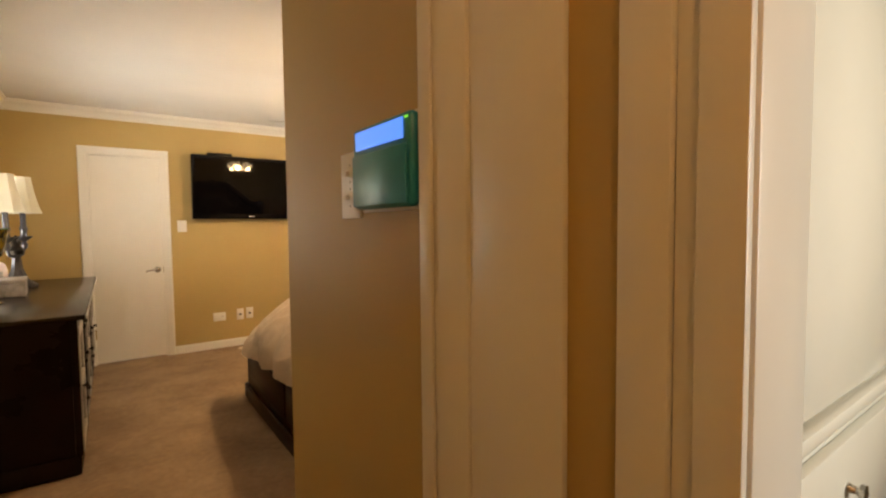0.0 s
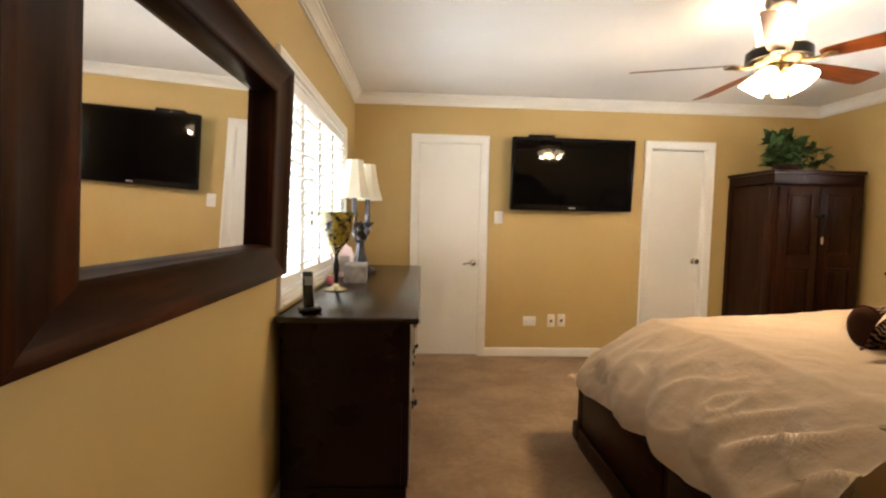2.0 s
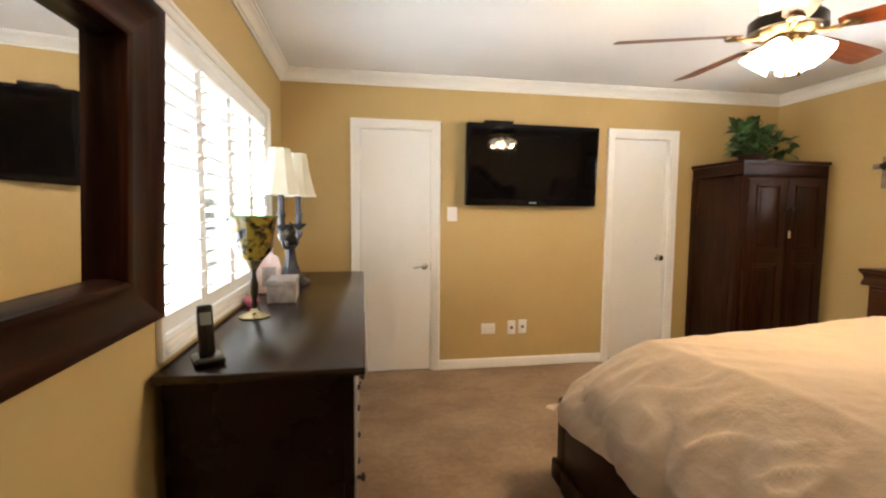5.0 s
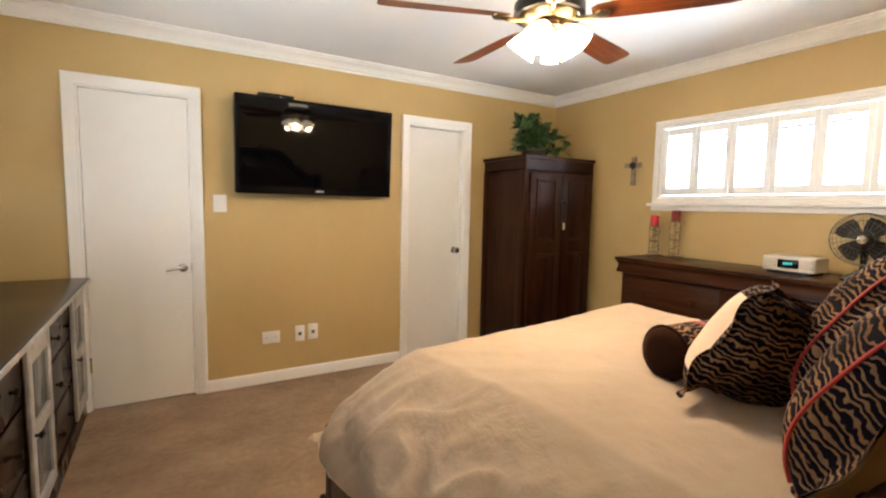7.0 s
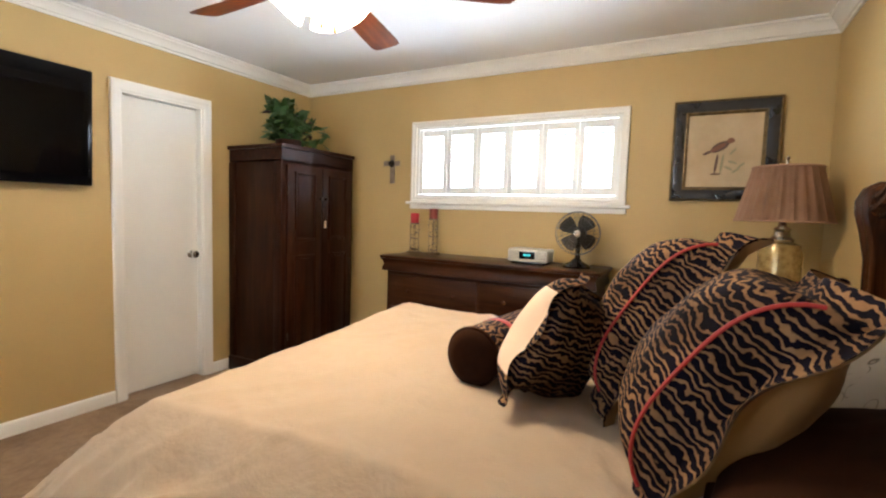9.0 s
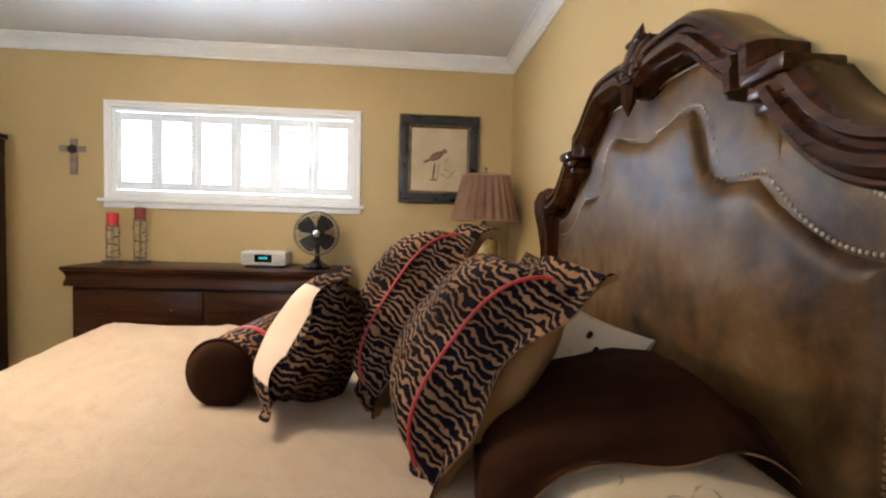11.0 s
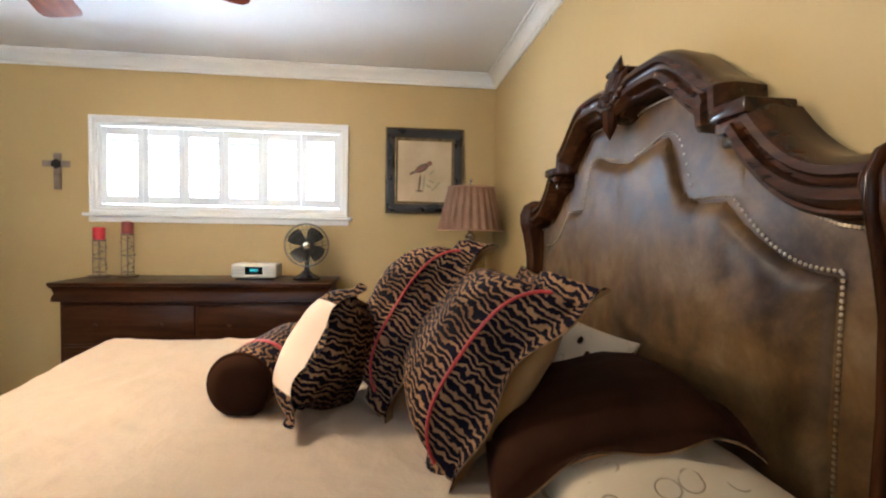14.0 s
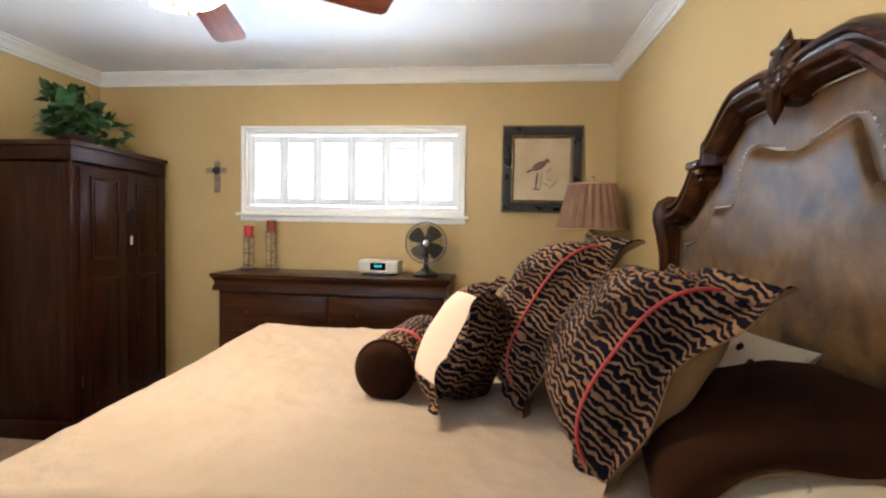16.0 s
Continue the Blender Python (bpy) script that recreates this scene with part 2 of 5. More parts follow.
# ---- structure ----
def structure(name, bm, mat, label, category, smooth=False):
    return tagged(part(name, bm, mat, None, "", smooth), label, category, "", "structure")


WW = (2.68, 4.415, 0.93, 1.99)      # west window opening: y, y, z, z
WE = (2.180, 3.792, 1.448, 2.015)      # east window opening
DL = (0.596, 1.203, 0.0, 2.040)      # closet door opening on the north wall
DR = (2.832, 3.398, 0.0, 2.040)
DS = (-1.20, -0.370, 0.0, 2.06)     # doorway to the side room in the hall wall
structure("floor", box(-0.1, XE + 0.1, -1.7, YN + 0.1, -0.08, 0.0), CARPET, "tan cut-pile carpet with darker worn blotches", "floor")
structure("ceiling", box(-0.12, XE + 0.12, -1.72, YN + 0.12, ZC, ZC + 0.1), CEIL, "smooth white painted bedroom ceiling", "ceiling")
structure("wall_west", wall_with_holes("x", 0, -0.12, -1.5, YN, 0, ZC, [WW]), WALL, "gold-tan painted wall with a wide shuttered window", "wall")
structure("wall_north", wall_with_holes("y", YN, 0.12, 0, XE, 0, ZC, [DL, DR]), WALL, "gold-tan painted wall with two white doors", "wall")
structure("wall_east", wall_with_holes("x", XE, 0.12, YS, YN, 0, ZC, [WE]), WALL, "gold-tan painted wall with a low wide window", "wall")
structure("wall_south", wall_with_holes("y", YS, -0.12, XK, XE, 0, ZC, []), WALL, "gold-tan painted wall behind the bed", "wall")
structure("wall_hall", wall_with_holes("x", XK, 0.12, -1.5, YS - 0.12, 0, ZC, [DS]), WALL, "gold-tan painted hall wall with switch and keypad", "wall")
structure("wall_hall_end", wall_with_holes("y", -1.5, -0.12, 0, 3.2, 0, ZC, [(1.7, 2.5, 1.0, 2.0)]), WALL, "plain gold-tan wall closing the hall", "wall")
structure("wall_side_room", wall_with_holes("x", 3.2, 0.12, -1.5, YS - 0.12, 0, ZC, []), WALL, "plain gold-tan wall of the side room", "wall")

CROWN = [(0, 2.368), (0.012, 2.368), (0.012, 2.383), (0.022, 2.388), (0.030, 2.405), (0.046, 2.424), (0.060, 2.432), (0.062, 2.444), (0.074, 2.447), (0.074, ZC - 0.001), (0, ZC - 0.001)]
structure("crown_moulding", rail(CROWN, [(0, -1.5), (0, YN), (XE, YN), (XE, YS), (XK, YS), (XK, -1.5)]), TRIM, "stepped white crown moulding along the ceiling", "crown moulding", True)
BASE = [(0, 0), (0.013, 0), (0.013, 0.066), (0.009, 0.078), (0.003, 0.084), (0, 0.084)]
for i, c in enumerate(([(0, -1.5), (0, YN), (0.528, YN)], [(1.271, YN), (2.764, YN)], [(3.466, YN), (XE, YN), (XE, YS), (XK, YS), (XK, 0.187)])):
    structure("baseboard_%d" % (i + 1), rail(BASE, c), TRIM, "white painted baseboard above the carpet", "baseboard", True)



def casing_frame(u0, u1, z1, w, place, three=True, z0=0.0):
    """Mitred casing round an opening: place(u, z, out) gives the world point."""
    b = bmesh.new()
    prof = [(0, 0), (0.008, 0), (0.013, 0.12), (0.013, 0.5), (0.019, 0.62), (0.019, 0.92), (0.014, 1.0), (0, 1.0)]
    path = [(u0, z0), (u0, z1), (u1, z1), (u1, z0)]
    dirs = [(-1, 0 if three else -1), (-1, 1), (1, 1), (1, 0 if three else -1)]
    rings = [[b.verts.new(place(p[0] + d[0] * k * w, p[1] + d[1] * k * w, o)) for o, k in prof] for p, d in zip(path, dirs)]
    n = len(prof)
    for i in range(3 if three else 4):
        u, v = rings[i], rings[(i + 1) % 4]
        for j in range(n):
            b.faces.new((u[j], u[(j + 1) % n], v[(j + 1) % n], v[j]))
    if three:
        b.faces.new(rings[0])
        b.faces.new(rings[3])
    return b


def panel_door(name, o, hinge_side, knob_h, label, recess):
    """A flush white closet door in the north wall, with casing, jamb, lever and hinges."""
    x0, x1, _, z1 = o
    t = thing(name, label, "door", ((x0 + x1) / 2, YN, 0), 0, "closet doors", "structure")
    cx = (x0 + x1) / 2
    loc = lambda u, z, out: (u - cx, -out, z)
    part("casing", casing_frame(x0, x1, z1, 0.066, loc), TRIM, t, "white moulded casing")
    jb = bmesh.new()
    box(x0 - cx, x0 - cx + 0.012, 0.0, 0.12, 0, z1, bm=jb)
    box(x1 - cx - 0.012, x1 - cx, 0.0, 0.12, 0, z1, bm=jb)
    box(x0 - cx + 0.012, x1 - cx - 0.012, 0.0, 0.12, z1 - 0.012, z1, bm=jb)
    part("jamb", jb, TRIM, t)
    slab = part("door_slab", box(x0 - cx + 0.015, x1 - cx - 0.015, recess, recess + 0.036, 0.012, z1 - 0.016, 0.002, 1), DOORP, t, "flush white door slab")
    kx = (x1 - cx - 0.065) if hinge_side == "left" else (x0 - cx + 0.065)
    s = -1 if hinge_side == "left" else 1
    rose = lathe([(0.0, 0), (0.029, 0), (0.030, 0.004), (0.024, 0.010), (0.011, 0.013), (0.010, 0.036), (0.013, 0.042), (0.0, 0.044)], 20, pose(kx, recess, knob_h, 90), False)
    if name == "door_1":
        merge(rose, tube([(kx, recess - 0.040, knob_h), (kx + s * 0.03, recess - 0.044, knob_h + 0.002), (kx + s * 0.07, recess - 0.042, knob_h - 0.004), (kx + s * 0.10, recess - 0.038, knob_h - 0.012)], 0.0085, 8))
    else:
        merge(rose, lathe([(0.0, 0.03), (0.014, 0.032), (0.026, 0.042), (0.029, 0.054), (0.024, 0.066), (0.0, 0.070)], 20, pose(kx, recess, knob_h, 90), False))
    part("door_handle", rose, CHROME, slab, "brushed nickel handle")
    hx = x0 - cx + 0.014 if hinge_side == "left" else x1 - cx - 0.014
    for hz in (0.30, 1.82):
        hb = lathe([(0.0, -0.048), (0.006, -0.046), (0.006, 0.046), (0.0, 0.048)], 10, pose(hx, recess - 0.004, hz), False)
        part("hinge", hb, TRIM if hz > 1 else BRASS, slab)
    part("latch_plate", box(kx - s * 0.058, kx - s * 0.050, recess - 0.003, recess, knob_h - 0.03, knob_h + 0.03), CHROME, slab)
    return t


panel_door("door_1", DL, "left", 0.90, "flush white closet door with a nickel lever, closed", 0.004)
panel_door("door_2", DR, "left", 0.95, "flush white closet door set back in its frame, closed", 0.055)


def shutter_window(name, axis, at, o, sign, panels, louver, pitch, tilt, label, sill, mid=None):
    """A window with casing and plantation shutters: panels of stiles, rails and tilted louvers."""
    u0, u1, z0, z1 = o
    cu, t = (u0 + u1) / 2, thing(name, label, "window", (0, 0, 0), 0, "", "structure")
    if axis == "x":
        loc = lambda u, z, out: (at + sign * out, u, z)
    t.location = loc(cu, z0, 0)
    base = Vector(t.location)
    rel = lambda u, z, out: tuple(Vector(loc(u, z, out)) - base)

    def bx(a, b, c, d, e, f, r=0.0, bm=None):
        p, q = rel(a, c, e), rel(b, d, f)
        return box(min(p[0], q[0]), max(p[0], q[0]), min(p[1], q[1]), max(p[1], q[1]), min(p[2], q[2]), max(p[2], q[2]), r, 1, bm)
    part("window_casing", casing_frame(u0, u1, z1, 0.045, lambda u, z, out: rel(u, z, out), False, z0), TRIM, t, "white painted casing")
    if sill:
        part("window_sill", bx(u0 - 0.075, u1 + 0.075, z0 - 0.062, z0 - 0.040, 0.0, 0.045, 0.004), TRIM, t, "white painted sill")
        part("apron", bx(u0 - 0.05, u1 + 0.05, z0 - 0.10, z0 - 0.063, 0.0, 0.014, 0.003), TRIM, t)
    fr = bmesh.new()
    for a, b, c, d in ((u0, u0 + 0.022, z0, z1), (u1 - 0.022, u1, z0, z1), (u0 + 0.022, u1 - 0.022, z0, z0 + 0.02), (u0 + 0.022, u1 - 0.022, z1 - 0.02, z1)):
        bx(a, b, c, d, -0.075, -0.002, 0, fr)
    part("window_frame", fr, SHUTTER, t, "white shutter frame")
    g = bx(u0 + 0.003, u1 - 0.003, z0 + 0.003, z1 - 0.003, -0.108, -0.104)
    pane = part("pane", g, GLASS, t, "clear window glass")
    pane.visible_shadow = False
    w = (u1 - u0 - 0.044) / panels
    st = 0.034
    h0, h1 = z0 + 0.024, z1 - 0.024
    n = int((h1 - h0 - 0.11) / pitch)
    mesh = None
    for k in range(panels):
        a, b = u0 + 0.022 + k * w + 0.0015, u0 + 0.022 + (k + 1) * w - 0.0015
        pn = bx(a, a + st, h0, h1, -0.036, -0.008, 0.002)
        bx(b - st, b, h0, h1, -0.036, -0.008, 0.002, pn)
        bx(a + st, b - st, h0, h0 + 0.055, -0.034, -0.010, 0.002, pn)
        bx(a + st, b - st, h1 - 0.055, h1, -0.034, -0.010, 0.002, pn)
        sp = part("shutter_panel", pn, SHUTTER, t)
        ww = b - a - 2 * st - 0.004
        zs = [h0 + 0.055 + (h1 - h0 - 0.11) * (i + 0.5) / n for i in range(n)]
        for z in zs:
            if mesh is None:
                lv = bmesh.new()
                ring = [(louver / 2 * math.cos(q), 0.0055 * math.sin(q)) for q in [2 * math.pi * i / 10 for i in range(10)]]
                ends = [[lv.verts.new((p, s * ww / 2, q)) for p, q in ring] for s in (-1, 1)]
                for i in range(10):
                    lv.faces.new((ends[0][i], ends[0][(i + 1) % 10], ends[1][(i + 1) % 10], ends[1][i]))
                lv.faces.new(ends[0])
                lv.faces.new(ends[1])
                lv.transform(Matrix.Rotation(radians(tilt) * sign, 4, "Y"))
                lo = part("louver", lv, SHUTTER, sp)
                mesh = lo
            else:
                lo = new("louver", mesh.data)
                lo.parent = sp
            lo.location = rel((a + b) / 2, z, -0.022)
        if mid:
            part("tilt_rod", bx((a + b) / 2 - 0.005, (a + b) / 2 + 0.005, h0 + 0.09, h1 - 0.08, 0.012, 0.020, 0.002), SHUTTER, sp)
    return t


GLASS = plain("window_glass", (1, 1, 1), 0.0, 0.0, None, 0, 1.0)
GLASS.node_tree.nodes["Principled BSDF"].inputs["IOR"].default_value = 1.45
shutter_window("window_1", "x", 0.0, WW, 1, 4, 0.075, 0.062, -24, "wide window with white plantation shutters, louvers open", False)
shutter_window("window_2", "x", XE, WE, -1, 6, 0.030, 0.026, -24, "low wide window with six narrow white shutter panels", True)


# ---- bed ----
def leather():
    m, n, l, p = material("distressed_brown_leather")
    v = coords(n, l)
    a, b = noise_tex(n, l, v, 6.0, 8, 0.66, 0.25), noise_tex(n, l, v, 190, 3)
    r = ramp(n, [(0.30, (0.022, 0.009, 0.0025)), (0.44, (0.062, 0.031, 0.009)), (0.56, (0.108, 0.058, 0.018)), (0.70, (0.165, 0.105, 0.048))])
    l.new(a.outputs["Fac"], r.inputs[0])
    l.new(r.outputs[0], p.inputs["Base Color"])
    p.inputs["Roughness"].default_value = 0.38
    p.inputs["Specular IOR Level"].default_value = 0.26
    bump(n, l, p, b.outputs["Fac"], 0.25, 0.001)
    return m


def zebra():
    m, n, l, p = material("zebra_print_velvet")
    v = coords(n, l, (1, 1, 1), "Object", (0, 0, radians(8)))
    w = n.new("ShaderNodeTexWave")
    w.bands_direction = "Y"
    w.inputs["Scale"].default_value, w.inputs["Distortion"].default_value = 20.0, 9.0
    w.inputs["Detail"].default_value, w.inputs["Detail Scale"].default_value, w.inputs["Detail Roughness"].default_value = 2.0, 1.5, 0.5
    l.new(v, w.inputs["Vector"])
    r = ramp(n, [(0.60, (0.006, 0.004, 0.011)), (0.80, (0.29, 0.165, 0.075))])
    l.new(w.outputs["Fac"], r.inputs[0])
    nap = noise_tex(n, l, v, 9, 4)
    rn = ramp(n, [(0.35, (0.35, 0.32, 0.33)), (0.65, (1, 1, 1))])
    l.new(nap.outputs["Fac"], rn.inputs[0])
    mx = n.new("ShaderNodeMix")
    mx.data_type, mx.blend_type = "RGBA", "MULTIPLY"
    mx.inputs["Factor"].default_value = 1.0
    l.new(r.outputs[0], mx.inputs["A"])
    l.new(rn.outputs[0], mx.inputs["B"])
    l.new(mx.outputs["Result"], p.inputs["Base Color"])
    p.inputs["Roughness"].default_value = 0.8
    p.inputs["Specular IOR Level"].default_value = 0.08
    f = noise_tex(n, l, v, 220, 2)
    bump(n, l, p, f.outputs["Fac"], 0.3, 0.001)
    return m


LEATHER, ZEBRA = leather(), zebra()


def crumpled_cotton():
    m, n, l, p = material("cream_duvet_cotton")
    v = coords(n, l)
    a, b, c = noise_tex(n, l, v, 3.0, 5), noise_tex(n, l, v, 6.0, 5, 0.55, 0.3), noise_tex(n, l, v, 300, 2)
    r = ramp(n, [(0.3, (0.68, 0.53, 0.36)), (0.7, (0.75, 0.60, 0.43))])
    l.new(a.outputs["Fac"], r.inputs[0])
    l.new(r.outputs[0], p.inputs["Base Color"])
    mul = n.new("ShaderNodeMath")
    mul.operation, mul.inputs[1].default_value = "MULTIPLY_ADD", 0.03
    l.new(c.outputs["Fac"], mul.inputs[0])
    l.new(b.outputs["Fac"], mul.inputs[2])
    bump(n, l, p, mul.outputs[0], 0.42, 0.035)
    p.inputs["Roughness"].default_value, p.inputs["Sheen Weight"].default_value = 0.85, 0.15
    return m


LINEN = crumpled_cotton()
CREAM = mottled("cream_satin", (0.62, 0.44, 0.30), (0.70, 0.52, 0.37), 5.0, 0.55, 200, 0.1, 0.0006)
TANB = mottled("tan_faux_suede", (0.27, 0.150, 0.050), (0.36, 0.205, 0.075), 6.0, 0.7, 160, 0.2, 0.001, sheen=0.05)
BROWNV = mottled("dark_brown_velvet", (0.013, 0.0045, 0.002), (0.034, 0.0125, 0.0052), 5.0, 0.85, 160, 0.2, 0.001)
BROWNV.node_tree.nodes["Principled BSDF"].inputs["Specular IOR Level"].default_value = 0.05
RED = mottled("red_satin_piping", (0.26, 0.012, 0.012), (0.38, 0.025, 0.018), 9.0, 0.5, 100, 0.1, 0.0005)
NAIL = plain("antique_brass_nailheads", (0.45, 0.36, 0.24), 0.3, 1.0)


def quilted():
    m, n, l, p = material("pale_quilted_cotton")
    v = coords(n, l)
    a = noise_tex(n, l, v, 5.0, 4)
    r = ramp(n, [(0.3, (0.42, 0.34, 0.22)), (0.7, (0.50, 0.41, 0.28))])
    l.new(a.outputs["Fac"], r.inputs[0])
    # short curved stitches: thin rings of a cell pattern, broken up by noise
    c = n.new("ShaderNodeTexVoronoi")
    c.inputs["Scale"].default_value = 17.0
    l.new(v, c.inputs["Vector"])
    ring = ramp(n, [(0.30, (0, 0, 0)), (0.335, (1, 1, 1)), (0.37, (0, 0, 0))])
    l.new(c.outputs["Distance"], ring.inputs[0])
    b = noise_tex(n, l, v, 13.0, 2)
    cut = ramp(n, [(0.50, (0, 0, 0)), (0.56, (1, 1, 1))])
    l.new(b.outputs["Fac"], cut.inputs[0])
    mul = n.new("ShaderNodeMath")
    mul.operation = "MULTIPLY"
    l.new(ring.outputs[0], mul.inputs[0])
    l.new(cut.outputs[0], mul.inputs[1])
    mx = n.new("ShaderNodeMix")
    mx.data_type = "RGBA"
    mx.inputs["B"].default_value = (0.20, 0.15, 0.09, 1)
    l.new(mul.outputs[0], mx.inputs["Factor"])
    l.new(r.outputs[0], mx.inputs["A"])
    l.new(mx.outputs["Result"], p.inputs["Base Color"])
    p.inputs["Roughness"].default_value = 0.85
    inv = n.new("ShaderNodeMath")
    inv.operation, inv.inputs[0].default_value = "SUBTRACT", 1.0
    l.new(mul.outputs[0], inv.inputs[1])
    bump(n, l, p, inv.outputs[0], 0.6, 0.004)
    return m


QUILT = quilted()

HC, HY = 2.455, 1.145     # headboard's middle and its front


def smooth(a, b, x):
    t = min(1, max(0, (x - a) / (b - a)))
    return t * t * (3 - 2 * t)


def outer_top(u):
    """The headboard's upper outline: a double arch, a stepped block and a falling shoulder."""
    u = abs(u) / 0.876
    if u < 0.525:
        z = 1.762 + 0.072 * math.cos((u - 0.17) / 0.42 * 1.2) - 0.03 * math.exp(-(u / 0.06) ** 2) - 0.125 * smooth(0.26, 0.54, u)
    elif u < 0.617:
        z = 1.60
    else:
        z = 1.452 + 0.150 * (1 - math.sin(min(1, (u - 0.617) / 0.25) * math.pi / 2)) ** 1.5
    return 1.58 + 0.9 * (z - 1.622)


def sweep_plane(pts, profile, y):
    """A moulding along a line in the x-z plane; profile points are (inward, forward)."""
    b = bmesh.new()
    P = [Vector(p) for p in pts]
    rings = []
    for i, p in enumerate(P):
        d = (P[min(i + 1, len(P) - 1)] - P[max(i - 1, 0)]).normalized()
        nrm = Vector((d.y, -d.x))
        rings.append([b.verts.new((p.x + nrm.x * a, y + f, p.y + nrm.y * a)) for a, f in profile])
    m = len(profile)
    for u, v in zip(rings, rings[1:]):
        for j in range(m):
            b.faces.new((u[j], u[(j + 1) % m], v[(j + 1) % m], v[j]))
    b.faces.new(rings[0])
    b.faces.new(rings[-1])
    return b


def pad(umax, top, z0, y, puff, soft, nu=90, nz=48):
    """An upholstered panel: a cushion that falls off towards its outline."""
    b = bmesh.new()
    g = []
    for i in range(nu + 1):
        u = -umax + 2 * umax * i / nu
        t = top(u)
        col = []
        for j in range(nz + 1):
            z = z0 + (t - z0) * (1 - (1 - j / nz) ** 1.4)
            near = min(umax - abs(u), min(top(min(umax, max(-umax, u + du))) - z + 0.6 * abs(du) for du in (-0.05, -0.025, 0, 0.025, 0.05)))
            e = max(0, min(1, near / soft))
            wr = 0.004 * noise.noise((u * 9, z * 9, puff * 50)) + 0.0025 * noise.noise((u * 22, z * 22, 3))
            col.append(b.verts.new((u, y + puff * math.sqrt(1 - (1 - e) ** 2) + wr * e, z)))
        g.append(col)
    for i in range(nu):
        for j in range(nz):
            b.faces.new((g[i][j], g[i + 1][j], g[i + 1][j + 1], g[i][j + 1]))
    return b


def inner_top(u):
    """The raised leather panel's upper outline."""
    u = abs(u) / 0.968
    if u < 0.335:
        z = 1.595 + 0.034 * math.exp(-((u - 0.205) / 0.085) ** 2) - 0.012 * math.exp(-(u / 0.05) ** 2) - 0.17 * smooth(0.235, 0.345, u) ** 1.6
    elif u < 0.465:
        z = 1.421
    else:
        z = 1.262 + 0.158 * (1 - math.sin((min(u, 0.715) - 0.465) / 0.25 * math.pi / 2)) ** 1.25
    return 1.40 + 0.87 * (z - 1.421)


def make_bed():
    t = thing("bed", "king bed with carved walnut headboard and padded brown leather panel", "bed", (HC, 0, 0))
    L = lambda x: x - HC
    us = [i / 60 * 0.784 for i in range(-60, 61)]
    sil = [(-0.784, 0.25)] + [(u, outer_top(u)) for u in us] + [(0.784, 0.25)]
    hb = part("headboard_back", extrude_poly(sil, YS + 0.012, YS + 0.026), CARVED[0], t, "carved walnut headboard")
    # moulding along the arch, between the stepped blocks, and down the shoulders
    prof = [(-0.012, -0.072), (-0.018, 0.0), (-0.012, 0.03), (0.0, 0.045), (0.014, 0.048), (0.02, 0.038), (0.03, 0.036), (0.036, 0.050), (0.052, 0.052), (0.060, 0.040), (0.068, 0.030), (0.074, 0.032), (0.082, 0.020), (0.086, -0.072)]
    part("arch_moulding", sweep_plane([(u, outer_top(u)) for u in [i / 48 * 0.460 for i in range(-48, 49)]], prof, HY), CARVED[0], hb)
    for s in (-1, 1):
        sh = [(s * (0.539 + 0.240 * i / 20), outer_top(0.5415 + 0.219 * i / 20)) for i in range(21)]
        part("shoulder_moulding", sweep_plane(sh if s > 0 else sh[::-1], prof, HY), CARVED[0], hb)
        blk = box(min(s * 0.453, s * 0.555), max(s * 0.453, s * 0.555), YS + 0.014, HY + 0.056, 1.550, 1.582, 0.007)
        box(min(s * 0.459, s * 0.549), max(s * 0.459, s * 0.549), YS + 0.014, HY + 0.044, 1.524, 1.551, 0.006, 2, blk)
        box(min(s * 0.464, s * 0.543), max(s * 0.464, s * 0.543), YS + 0.014, HY + 0.032, 1.498, 1.525, 0.006, 2, blk)
        part("step_block", blk, CARVED[0], hb)
    part("outer_pad", pad(0.789, lambda u: outer_top(u) - 0.070, 0.45, YS + 0.024, 0.030, 0.05), LEATHER, hb, "distressed brown leather padding")
    part("inner_pad", pad(0.692, inner_top, 0.45, YS + 0.036, 0.040, 0.05, 120), LEATHER, hb, "raised brown leather centre panel")
    # nailheads along the raised panel and along the shoulders
    line = []
    for s in (-1, 1):
        line += [(s * u, inner_top(u) + 0.004) for u in [0.328 + 0.364 * i / 34 for i in range(35)]]
        line += [(s * 0.696, 1.262 - 0.011 * i) for i in range(40)]
        line += [(s * u, inner_top(u) + 0.004) for u in [0.05 + 0.26 * i / 26 for i in range(27)]]
        line += [(s * u, outer_top(u) - 0.094) for u in [0.06 + 0.30 * i / 30 for i in range(31)]]
        line += [(s * u, outer_top(u) - 0.092) for u in [0.549 + 0.211 * i / 26 for i in range(27)]]
    nb = bmesh.new()
    for u, z in line:
        merge(nb, lathe([(0.0038, 0), (0.0032, 0.0022), (0.0, 0.003)], 6, pose(u, YS + 0.057, z, -90), False))
    tagged(part("nailhead_trim", nb, NAIL, hb, "brass nailhead trim"), kind="stuff")
    # crest: a carved leaf with scrolls
    cb = bmesh.new()
    for a, ln, w in ((0, 0.16, 0.030), (28, 0.125, 0.024), (-28, 0.125, 0.024), (58, 0.085, 0.020), (-58, 0.085, 0.020)):
        k = lathe([(0.0, 0.0), (w * 0.75, 0.18), (w, 0.45), (w * 0.7, 0.75), (0.0, 1.0)], 8, None, False)
        k.transform(Matrix.Diagonal((1, 0.75, ln, 1)))
        merge(cb, k, pose(0, HY + 0.048, 1.705, 12 if abs(a) < 40 else 4, a))
